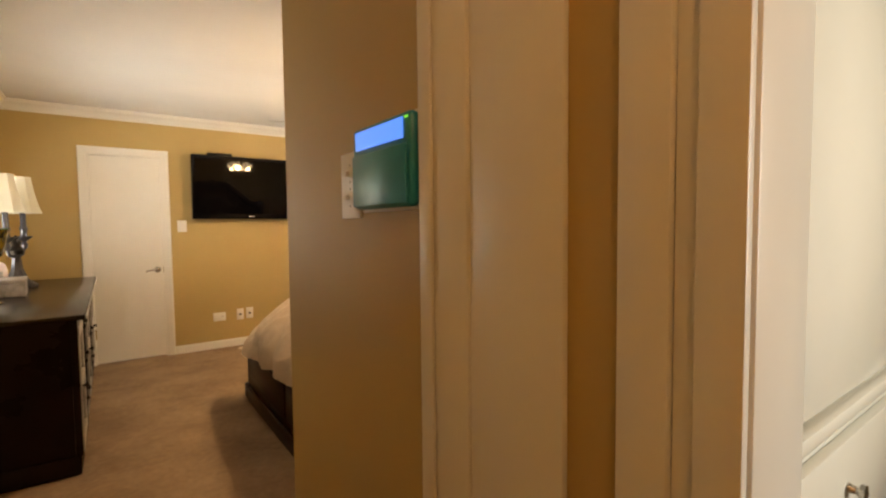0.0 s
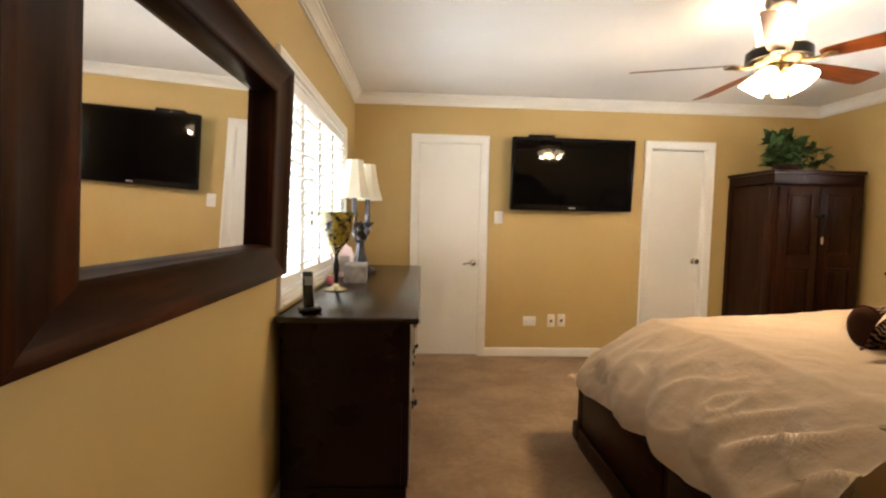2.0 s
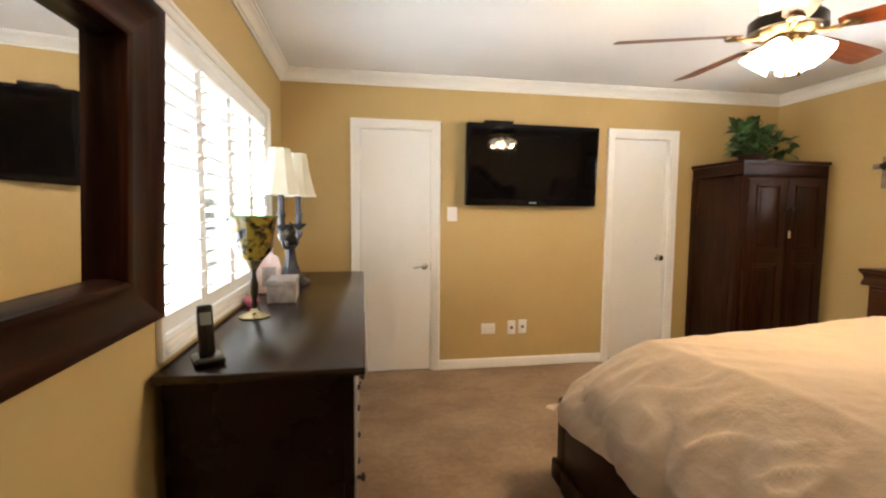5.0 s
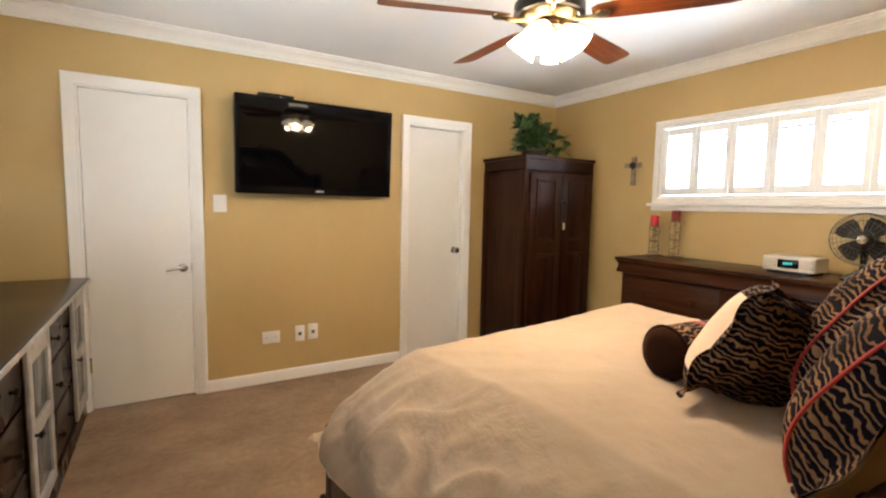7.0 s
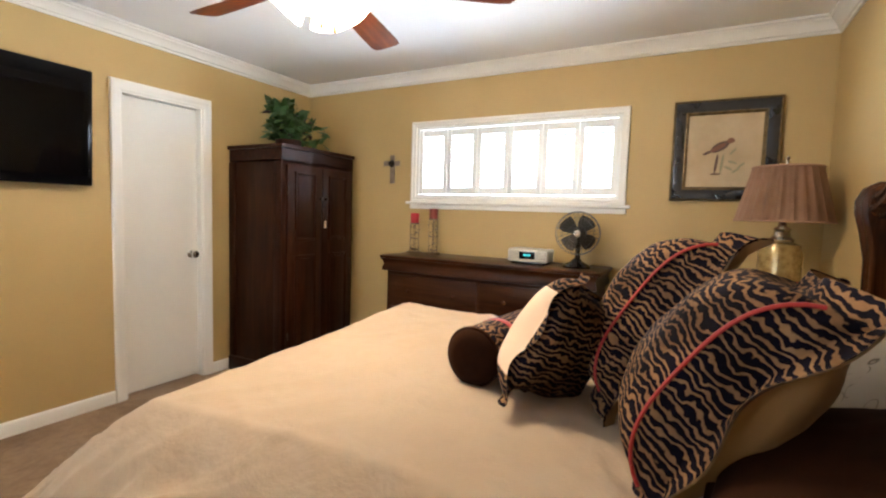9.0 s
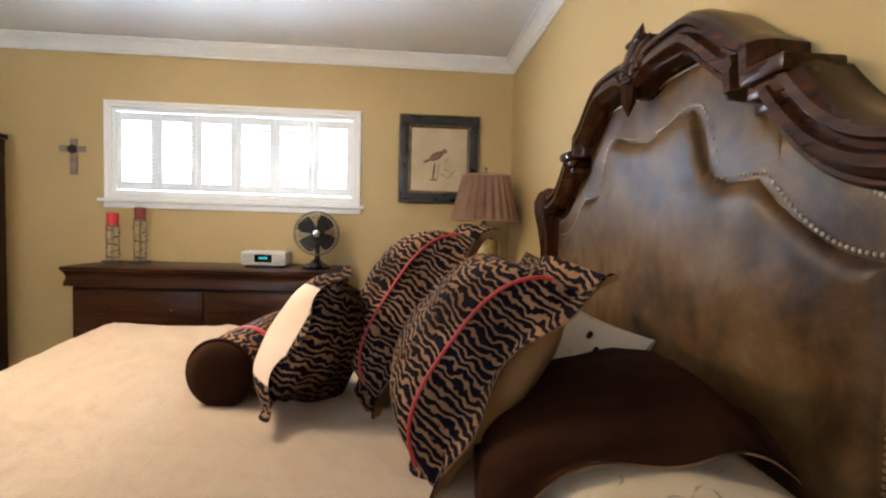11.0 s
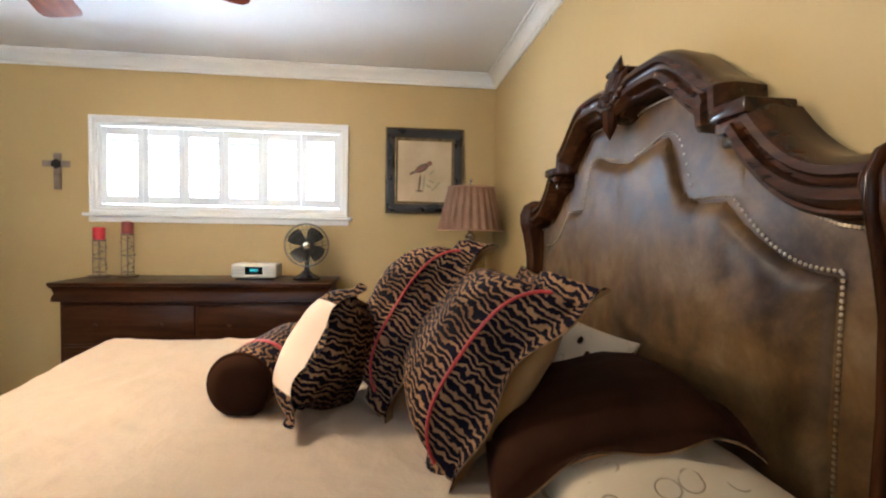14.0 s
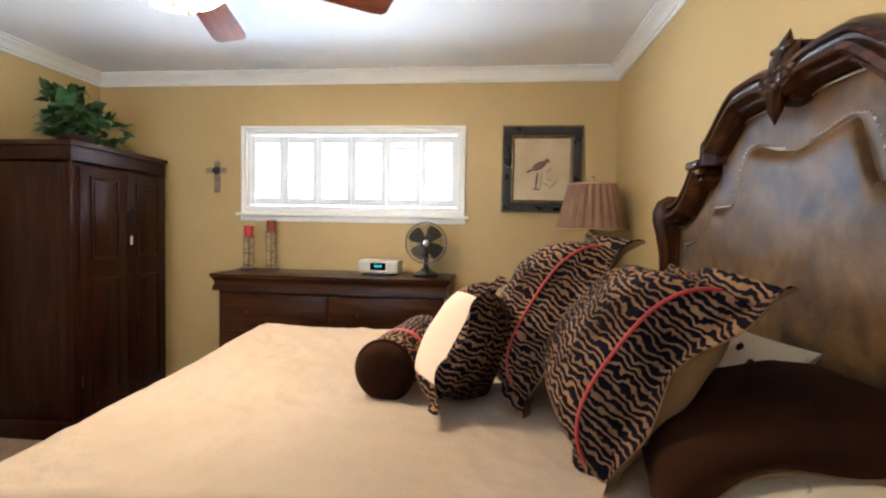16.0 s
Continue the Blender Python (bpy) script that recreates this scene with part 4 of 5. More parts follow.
goblet((0.138, 3.32, TOPZ))
candelabra_lamp((0.155, 4.32, TOPZ), 75)
cordless_phone((0.14, 2.66, TOPZ), 25)
lidded_box((0.195, 3.76, TOPZ), 4)
pf = thing("photo_frame", "small pink and white scalloped photo frame standing upright", "photo frame", (0.085, 3.95, TOPZ), 12)
ol = [(-0.062, 0.0), (0.062, 0.0), (0.066, 0.15)] + [(0.062 * math.cos(0.26 * i) , 0.155 + 0.075 * math.sin(0.26 * i) + 0.010 * abs(math.sin(0.78 * i))) for i in range(1, 12)] + [(-0.066, 0.15)]
fr = extrude_poly(ol, -0.009, 0.009)
fr.transform(pose(0, 0, 0.004, -8))
part("frame", fr, PINK, pf, "pink floral frame")
pn = box(-0.038, 0.038, -0.0125, -0.0092, 0.035, 0.150)
pn.transform(pose(0, 0, 0.004, -8))
part("picture", pn, MARBLE, pf)
st = box(-0.010, 0.010, 0.030, 0.036, 0.0, 0.13)
part("strut", st, BLACK, pf)
pj = thing("candle_jar", "small round pink glass jar on the dresser", "jar", (0.065, 3.58, TOPZ))
part("bowl", lathe([(0.0, 0), (0.024, 0), (0.036, 0.016), (0.038, 0.034), (0.030, 0.050), (0.024, 0.054), (0.022, 0.050), (0.0, 0.044)], 24, None, False), PINKGLASS, pj)
part("lid", lathe([(0.0, 0.0545), (0.026, 0.0545), (0.024, 0.062), (0.008, 0.068), (0.007, 0.076), (0.0, 0.080)], 20, None, False), PALEGOLD, pj)


# ---- mirror on the west wall ----
def wall_mirror():
    y0, y1, z0, z1, w, d = 1.17, 2.50, 1.055, 1.885, 0.19, 0.085
    t = thing("wall_mirror", "large mirror in a wide dark wooden frame", "mirror", (0.001, (y0 + y1) / 2, z0))
    t.rotation_euler = (0, radians(2.2), 0)
    cy = (y0 + y1) / 2
    path = [(y0, z0), (y0, z1), (y1, z1), (y1, z0)]
    dirs = [(1, 0.72), (1, -0.72), (-1, -0.72), (-1, 0.72)]
    prof = [(0, 0.002), (0, d * 0.72), (0.014, d), (0.03, d), (0.05, d * 0.90), (0.13, d * 0.80), (0.16, d * 0.86), (0.178, d * 0.80), (w, d * 0.45), (w, 0.002)]
    for i, nm in ((0, "frame_side"), (1, "frame_rail"), (2, "frame_side"), (3, "frame_rail")):
        b = bmesh.new()
        rings = [[b.verts.new((f, path[k][0] + dirs[k][0] * a - cy, path[k][1] + dirs[k][1] * a - z0)) for a, f in prof] for k in (i, (i + 1) % 4)]
        for j in range(len(prof)):
            m = (j + 1) % len(prof)
            b.faces.new((rings[0][j], rings[0][m], rings[1][m], rings[1][j]))
        b.faces.new(rings[0])
        b.faces.new(rings[1])
        part(nm, b, FRAME[2 if i % 2 == 0 else 1], t, "dark wooden frame")
    part("glass", box(0.012, 0.018, y0 + w - cy, y1 - w - cy, 0.72 * w, z1 - z0 - 0.72 * w), MIRROR, t, "silvered mirror glass")


wall_mirror()


# ---- north wall: television, plates ----
def television():
    x0, x1, z0, z1, yf = 1.458, 2.618, 1.412, 2.080, 4.872
    t = thing("television", "large black flat-screen television mounted on the wall", "television", ((x0 + x1) / 2, yf, z0))
    w, h = (x1 - x0) / 2, z1 - z0
    t.rotation_euler = (radians(2.6), 0, radians(1.6))
    part("cabinet", box(-w, w, 0.004, 0.075, 0, h, 0.010, 3), BEZEL, t)
    part("screen", box(-w + 0.028, w - 0.028, 0.0, 0.006, 0.055, h - 0.028), SCREEN, t, "glossy dark screen")
    part("mark", box(-0.03, 0.03, 0.001, 0.004, 0.022, 0.032), plain("silver_mark", (0.5, 0.5, 0.5), 0.3), t)
    part("wall_bracket", box(-0.25, 0.25, 0.076, 0.104, 0.18, 0.50), DARKMETAL, t)
    b = thing("cable_box", "small black set-top box on the television", "set-top box", (1.738, 4.915, 2.0805))
    part("case", box(-0.122, 0.122, -0.032, 0.04, 0, 0.030, 0.004), BLACK, b)
    part("lens_bar", box(-0.10, 0.10, -0.036, -0.0325, 0.008, 0.022, 0.001), SCREEN, b)


television()


def wall_plate(name, label, cat, m, w, h, kind):
    t = thing(name, label, cat)
    t.matrix_basis = m
    part("plate", box(-w / 2, w / 2, -0.007, 0.0, -h / 2, h / 2, 0.003), PLATE, t)
    dark = plain("slot_dark", (0.05, 0.045, 0.04), 0.6)
    if kind == "rocker":
        part("rocker", box(-0.017, 0.017, -0.011, -0.0072, -0.033, 0.033, 0.002), PLATE, t)
    if kind == "wide_outlet":
        for s in (-1, 1):
            r = part("receptacle", box(s * 0.03 - 0.016, s * 0.03 + 0.016, -0.009, -0.0072, -0.014, 0.014, 0.002), PLATE, t)
            part("slots", box(s * 0.03 - 0.006, s * 0.03 - 0.004, -0.0095, -0.0088, -0.006, 0.006, bm=box(s * 0.03 + 0.004, s * 0.03 + 0.006, -0.0095, -0.0088, -0.006, 0.006)), dark, r)
    if kind == "jack":
        part("jack", box(-0.012, 0.012, -0.013, -0.0072, -0.014, 0.010, 0.002), dark, t)
    if kind == "toggles":
        for z in (0.030, -0.030):
            tg = part("toggle", box(-0.021, 0.021, -0.010, -0.0072, z - 0.014, z + 0.014, 0.002), PLATE, t)
            part("lever", box(-0.014, 0.004, -0.020, -0.0102, z - 0.006, z + 0.006, 0.002), PLATE, tg)
            for q in (-0.026, 0.026):
                part("screw", lathe([(0.0, 0), (0.003, 0), (0.0, 0.0015)], 8, pose(0, -0.0072, z + q * 0.8, 90), False), dark, tg)
    return t


wall_plate("light_switch", "white rocker light switch on the tan wall", "light switch", pose(1.372, YN, 1.340), 0.085, 0.12, "rocker")
wall_plate("wall_outlet", "white horizontal power outlet low on the wall", "outlet", pose(1.70, YN, 0.345), 0.125, 0.092, "wide_outlet")
wall_plate("cable_plate", "white cable wall plate with a dark jack", "wall plate", pose(1.912, YN, 0.35), 0.072, 0.122, "jack")
wall_plate("cable_plate", "white cable wall plate beside its twin", "wall plate", pose(2.012, YN, 0.355), 0.076, 0.122, "jack")
wall_plate("light_switch", "white double toggle switch plate in the hall", "light switch", pose(XK, 0.535, 1.430, 0, 0, -90), 0.112, 0.165, "toggles")


def keypad():
    t = thing("alarm_keypad", "teal alarm keypad with a glowing blue display", "keypad")
    t.matrix_basis = pose(XK, 0.330, 1.458, 0, 0, -90)
    teal = mottled("teal_plastic", (0.012, 0.24, 0.34), (0.018, 0.30, 0.41), 8, 0.3, 90, 0.05, 0.0005)
    part("back_plate", box(-0.135, 0.135, -0.008, 0.0, -0.098, 0.100, 0.004), PLATE, t)
    part("body", box(-0.130, 0.130, -0.034, -0.0082, -0.092, 0.094, 0.012, 3), teal, t)
    part("flap", box(-0.120, 0.120, -0.040, -0.0342, -0.086, 0.030, 0.003), teal, t)
    part("display", box(-0.105, 0.105, -0.037, -0.0345, 0.042, 0.082), plain("blue_backlit_display", (0.02, 0.1, 0.5), 0.3, 0, (0.06, 0.25, 1.0), 1.4), t, "glowing blue display")
    part("status_light", box(0.112, 0.124, -0.0365, -0.0345, 0.078, 0.082), plain("green_status_light", (0.05, 0.4, 0.05), 0.3, 0, (0.2, 0.9, 0.1), 1.0), t)


keypad()

# wide trim of the doorway in the hall, and the white cabinet in the side room
tr = thing("door_3", "white moulded doorway trim in the hall", "doorway", (XK, 0.0, 0), 0, "", "structure")
z = 2.13
cb = box(-0.018, 0.0, 0.050, 0.186, 0, z, 0.004)
box(-0.026, -0.0185, 0.145, 0.186, 0, z, 0.003, 2, cb)
part("casing", cb, TRIM, tr, "white moulded casing")
part("jamb_board", box(-0.012, 0.0, -0.150, 0.049, 0, z, 0.003), TRIM, tr)
part("door_stop", box(-0.020, 0.0, -0.300, -0.236, 0, z, 0.004), TRIM, tr)
jb = box(-0.012, 0.122, -0.382, -0.301, 0, z, 0.003)
box(-0.026, -0.0125, -0.378, -0.330, 0, z, 0.003, 2, jb)
part("jamb", jb, TRIM, tr)
wc = thing("white_cabinet", "glossy white built-in cabinet with drawers in the side room", "cabinet", (2.1, 0.0, 0))
part("body", box(-0.66, 0.52, -0.280, 0.25, 0, 2.2), GLOSS, wc)
part("cabinet_door", box(-0.65, 0.50, -0.300, -0.2802, 1.00, 2.18, 0.003), GLOSS, wc)
part("counter_edge", box(-0.66, 0.52, -0.312, -0.2802, 0.955, 0.985, 0.006), GLOSS, wc)
for z0, z1 in ((0.64, 0.905), (0.36, 0.625), (0.10, 0.345)):
    dw = part("drawer_front", box(-0.65, 0.50, -0.300, -0.2802, z0, z1, 0.004), GLOSS, wc)
    part("drawer_knob", lathe([(0.0, 0), (0.010, 0.002), (0.007, 0.014), (0.016, 0.020), (0.016, 0.028), (0.0, 0.032)], 14, pose(-0.19, -0.300, (z0 + z1) / 2 + 0.035, 90), False), CHROME, dw)
hl = thing("hall_light", "small round frosted ceiling light in the hall", "ceiling light", (0.55, -1.05, ZC))
part("rim", lathe([(0.0, -0.0005), (0.11, -0.0005), (0.112, -0.02), (0.0, -0.021)], 28, None, False), CHROME, hl)
part("socket", lathe([(0.0, -0.0215), (0.03, -0.0215), (0.03, -0.05), (0.0, -0.051)], 16, None, False), TRIM, hl)


# ---- armoire and plant ----
def armoire():
    x0, x1, y0, y1, h = 3.606, 4.402, 4.390, 4.97, 1.79
    t = thing("armoire", "tall antique red-brown wooden armoire with two panelled doors", "armoire", ((x0 + x1) / 2, (y0 + y1) / 2, 0))
    o = Vector(t.location)
    B = lambda a, b, c, d, e, f, r=0.004, bm=None: box(a - o.x, b - o.x, c - o.y, d - o.y, e, f, r, 2, bm)
    part("body", B(x0, x1, y0, y1, 0.10, h - 0.11), ANTIQUE[2], t)
    part("plinth", B(x0 - 0.02, x1 + 0.015, y0 - 0.02, y1, 0.0, 0.12, 0.01), ANTIQUE[0], t)
    cx = [(0, h - 0.13), (0.010, h - 0.125), (0.012, h - 0.10), (0.022, h - 0.09), (0.036, h - 0.055), (0.050, h - 0.040), (0.054, h - 0.020), (0.054, h), (0, h)]
    part("cornice", rail(cx, [(x0 - o.x, y1 - o.y), (x0 - o.x, y0 - o.y), (x1 - o.x, y0 - o.y), (x1 - o.x, y1 - o.y)][::-1]), ANTIQUE[0], t, "moulded cornice")
    part("top_board", B(x0 - 0.02, x1, y0 - 0.02, y1, h - 0.03, h - 0.002, 0), ANTIQUE[0], t)
    part("side_stile", B(x0 - 0.008, x0 - 0.0005, y0, y0 + 0.08, 0.12, h - 0.13, 0.003, B(x0 - 0.008, x0 - 0.0005, y1 - 0.08, y1, 0.12, h - 0.13, 0.003)), ANTIQUE[2], t)
    mid = (x0 + x1) / 2
    for a, b, s in ((x0 + 0.035, mid - 0.002, 1), (mid + 0.002, x1 - 0.035, -1)):
        d = part("door", B(a, b, y0 - 0.022, y0 - 0.0005, 0.14, h - 0.15, 0.003), ANTIQUE[2], t, "panelled wooden door")
        w = b - a
        for z0, z1 in ((0.22, 0.96), (1.07, h - 0.20)):
            f = B(a + 0.07, a + 0.088, y0 - 0.034, y0 - 0.0225, z0, z1, 0.003)
            B(b - 0.088, b - 0.07, y0 - 0.034, y0 - 0.0225, z0, z1, 0.003, f)
            B(a + 0.088, b - 0.088, y0 - 0.034, y0 - 0.0225, z0, z0 + 0.018, 0.003, f)
            B(a + 0.088, b - 0.088, y0 - 0.034, y0 - 0.0225, z1 - 0.018, z1, 0.003, f)
            part("panel_moulding", f, ANTIQUE[2], d)
            part("door_panel", B(a + 0.10, b - 0.10, y0 - 0.027, y0 - 0.0225, z0 + 0.03, z1 - 0.03, 0.003), ANTIQUE[2], d)
        kx = (b - 0.028) if s > 0 else (a + 0.028)
        part("door_knob", lathe([(0.0, 0), (0.008, 0.002), (0.007, 0.014), (0.015, 0.020), (0.014, 0.028), (0.0, 0.032)], 12, pose(kx - o.x, y0 - 0.022 - o.y, 1.40, 90), False), DARKMETAL, d)
        for z in (0.35, 1.45):
            hx = a + 0.004 if s > 0 else b - 0.004
            part("hinge", lathe([(0.0, -0.03), (0.005, -0.028), (0.005, 0.028), (0.0, 0.03)], 8, pose(hx - o.x, y0 - 0.024 - o.y, z), False), DARKMETAL, d)
        if s < 0:
            part("key_tag", box(kx - 0.010 - o.x, kx + 0.010 - o.x, y0 - 0.030 - o.y, y0 - 0.024 - o.y, 1.165, 1.225, 0.002), mottled("cream_tag", (0.62, 0.48, 0.30), (0.72, 0.60, 0.42), 20, 0.6), d, "cream paper key tag")
            part("tag_string", tube([(kx - o.x, y0 - 0.040 - o.y, 1.35), (kx - o.x, y0 - 0.034 - o.y, 1.28), (kx - o.x, y0 - 0.027 - o.y, 1.22)], 0.0015, 5), DARKMETAL, d)


armoire()


def plant():
    rnd = random.Random(5)
    t = thing("ivy_plant", "bushy green artificial ivy in a low basket on the armoire", "plant", (3.90, 4.64, 1.79))
    part("basket", lathe([(0.0, 0), (0.08, 0), (0.10, 0.04), (0.105, 0.070), (0.095, 0.070), (0.0, 0.062)], 20, None, False), ANTIQUE[0], t, "dark woven basket")
    mats = []
    for i, (c0, c1) in enumerate((((0.032, 0.080, 0.018), (0.085, 0.17, 0.045)), ((0.07, 0.135, 0.05), (0.17, 0.26, 0.11)), ((0.05, 0.022, 0.03), (0.09, 0.05, 0.05)))):
        mats.append(mottled("ivy_leaf_%d" % i, c0, c1, 25, 0.45, 80, 0.2, 0.001))
    meshes = []
    for m in mats:
        b = bmesh.new()
        rim = [(0, 0), (0.018, 0.006), (0.024, 0.020), (0.015, 0.030), (0.012, 0.044), (0, 0.060), (-0.012, 0.044), (-0.015, 0.030), (-0.024, 0.020), (-0.018, 0.006)]
        c = b.verts.new((0, 0.026, 0.005))
        vs = [b.verts.new((x, y, -0.12 * abs(x) - 0.006 * (y / 0.06) ** 2)) for x, y in rim]
        for i in range(len(vs)):
            b.faces.new((c, vs[i], vs[(i + 1) % len(vs)]))
        bmesh.ops.solidify(b, geom=b.faces[:], thickness=0.0012)
        meshes.append(mesh_of("leaf", b, m, True))
    stems = bmesh.new()
    count = 0
    for k in range(60):
        a = rnd.uniform(0, 2 * math.pi)
        reach, rise = rnd.uniform(0.10, 0.34), rnd.uniform(0.06, 0.27)
        if math.cos(a) > 0.3 and math.sin(a) < 0 and rnd.random() < 0.6:
            rise = rnd.uniform(-0.02, 0.10)
        pts = []
        for i in range(7):
            f = i / 6
            pts.append(Vector((math.cos(a) * reach * f * 1.05, math.sin(a) * reach * f * 0.72, 0.07 + rise * math.sin(f * 2.0) * 1.15 - 0.05 * f * f)))
        merge(stems, tube(pts, 0.0022, 5))
        for p in pts[1:]:
            for q in range(rnd.choice((1, 1, 2))):
                if count >= 295:
                    break
                lf = new("leaf", rnd.choices(meshes, (6, 4, 0.5))[0])
                lf.parent = t
                sc = rnd.uniform(1.15, 1.75)
                pz = p + Vector((rnd.uniform(-0.02, 0.02), rnd.uniform(-0.02, 0.02), rnd.uniform(-0.01, 0.03)))
                pz.x = max(-0.37, min(0.37, pz.x))
                pz.z = max(pz.z - 0.03, 0.012)
                lf.matrix_basis = Matrix.LocRotScale(pz, Euler((rnd.uniform(-0.6, 1.2), rnd.uniform(-0.7, 0.7), a - 1.57 + rnd.uniform(-1.2, 1.2))), (sc, sc, sc))
                count += 1
    tagged(part("vine", stems, mats[0], t), kind="stuff")


plant()


# ---- chest on the east wall and the things on it ----
def low_chest():
    x0, y0, y1, h = 4.03, 2.21, 3.775, 0.990
    t = thing("low_chest", "mahogany chest of drawers with a rounded frieze", "chest of drawers", (4.25, (y0 + y1) / 2, 0))
    o = Vector(t.location)
    part("top", box(x0 - 0.02 - o.x, XE - 0.012 - o.x, y0 - 0.02 - o.y, y1 + 0.02 - o.y, h - 0.022, h, 0.007, 3), MAHOG[1], t, "polished mahogany top")
    fz = [(0.0, h - 0.115), (0.006, h - 0.113), (0.004, h - 0.09), (-0.004, h - 0.065), (0.002, h - 0.040), (0.014, h - 0.026), (0.014, h - 0.0225), (-0.05, h - 0.0225), (-0.05, h - 0.115)]
    part("frieze_drawer", rail(fz, [(XE - 0.02 - o.x, y0 - o.y), (x0 - o.x, y0 - o.y), (x0 - o.x, y1 - o.y), (XE - 0.02 - o.x, y1 - o.y)][::-1]), MAHOG[1], t, "cushion-moulded frieze drawer")
    part("body", box(x0 + 0.035 - o.x, XE - 0.015 - o.x, y0 + 0.02 - o.y, y1 - 0.02 - o.y, 0.10, h - 0.023), MAHOG[2], t)
    part("plinth", box(x0 + 0.02 - o.x, XE - 0.015 - o.x, y0 - o.y, y1 - o.y, 0.0, 0.11, 0.01), MAHOG[1], t)
    ym = (y0 + y1) / 2
    for a, b in ((y0 + 0.04, ym - 0.012), (ym + 0.012, y1 - 0.04)):
        for z0, z1 in ((0.13, 0.36), (0.375, 0.605), (0.62, 0.85)):
            d = part("drawer_front", box(x0 + 0.024 - o.x, x0 + 0.0345 - o.x, a - o.y, b - o.y, z0, z1, 0.004), MAHOG[1], t)
            for q in (0.25, 0.75):
                part("drawer_knob", lathe([(0.0, 0), (0.009, 0.002), (0.008, 0.010), (0.016, 0.016), (0.0, 0.024)], 12, pose(x0 + 0.024 - o.x, a + (b - a) * q - o.y, (z0 + z1) / 2, 0, -90), False), MAHOG[1], d)


low_chest()
CZ = 0.991
WAXR = mottled("red_candle_wax", (0.42, 0.012, 0.02), (0.55, 0.03, 0.04), 12, 0.45, 60, 0.1, 0.001)
WAXB = mottled("dark_red_candle_wax", (0.16, 0.02, 0.012), (0.25, 0.04, 0.025), 12, 0.45, 60, 0.1, 0.001)
HOLDER = mottled("rust_wire", (0.14, 0.10, 0.07), (0.26, 0.20, 0.14), 30, 0.45, 80, 0.2, 0.001, 0.7)


def candle_holder(at, h, wax, label, seed):
    rnd = random.Random(seed)
    t = thing("candle_holder", label, "candle holder", at, 0, "candle holders on the chest")
    part("dish", lathe([(0.0, 0), (0.060, 0), (0.064, 0.010), (0.058, 0.012), (0.0, 0.008)], 24, None, False), HOLDER, t)
    r = 0.034
    for k in range(4):
        a = k * math.pi / 2 + 0.4
        part("upright", tube([(r * math.cos(a), r * math.sin(a), 0.008), (r * math.cos(a), r * math.sin(a), h)], 0.0028, 6), HOLDER, t)
    for zz in (0.03, h * 0.5, h - 0.003):
        part("ring", tube([(r * math.cos(q), r * math.sin(q), zz) for q in [2 * math.pi * i / 20 for i in range(20)]], 0.0026, 6, True), HOLDER, t)
    part("vine", tube([((r + 0.003) * math.cos(0.5 * i), (r + 0.003) * math.sin(0.5 * i), 0.02 + (h - 0.03) * i / 30) for i in range(31)], 0.0024, 5), HOLDER, t, "twisting wire vine")
    for k in range(9):
        a, zz = rnd.uniform(0, 6.28), 0.03 + (h - 0.05) * k / 8
        lf = lathe([(0.0, -0.012), (0.007, 0), (0.0, 0.012)], 5, None, False)
        lf.transform(pose((r + 0.004) * math.cos(a), (r + 0.004) * math.sin(a), zz, 40, 0, math.degrees(a)))
        part("wire_leaf", lf, HOLDER, t)
    part("candle_plate", lathe([(0.0, h), (0.038, h), (0.040, h + 0.005), (0.0, h + 0.006)], 20, None, False), HOLDER, t)
    cn = part("candle", lathe([(0.0, h + 0.006), (0.033, h + 0.006), (0.034, h + 0.080), (0.029, h + 0.085), (0.0, h + 0.078)], 24, None, False), wax, t, "red pillar candle")
    part("wick", tube([(0, 0, h + 0.078), (0.002, 0, h + 0.094)], 0.0012, 5), BLACK, cn)


candle_holder((4.34, 3.695, CZ), 0.235, WAXR, "wire candle holder with a bright red pillar candle", 1)
candle_holder((4.36, 3.535, CZ), 0.275, WAXB, "taller wire candle holder with a dark red candle", 2)


def clock_radio(at):
    t = thing("clock_radio", "cream table radio with a dark clock display", "clock radio", at, -90)
    t.scale = (0.88, 0.88, 0.92)
    ivory = mottled("ivory_plastic", (0.60, 0.56, 0.46), (0.68, 0.64, 0.54), 8, 0.35, 60, 0.03, 0.0005)
    part("foot", box(-0.13, 0.13, -0.075, 0.10, 0, 0.018, 0.003), BLACK, t)
    c = part("case", box(-0.155, 0.155, -0.09, 0.11, 0.0185, 0.112, 0.012, 3), ivory, t)
    part("display", box(-0.062, 0.062, -0.0925, -0.0898, 0.040, 0.094, 0.001), SCREEN, t, "dark display")
    dg = plain("teal_digits", (0.05, 0.3, 0.3), 0.4, 0, (0.1, 0.8, 0.8), 0.8)
    for k in range(4):
        part("digit_bar", box(-0.026 + 0.014 * k, -0.017 + 0.014 * k, -0.0932, -0.0926, 0.062, 0.076), dg, t)
    for s in (-1, 1):
        g = part("speaker_grille", box(s * 0.108 - 0.038, s * 0.108 + 0.038, -0.0915, -0.0898, 0.034, 0.100, 0.001), mottled("grey_grille", (0.26, 0.25, 0.22), (0.36, 0.34, 0.30), 30, 0.6), t)
        for k in range(6):
            part("slat", box(s * 0.108 - 0.036, s * 0.108 + 0.036, -0.094, -0.0917, 0.037 + 0.011 * k, 0.042 + 0.011 * k), ivory, g)


clock_radio((4.235, 2.69, CZ))


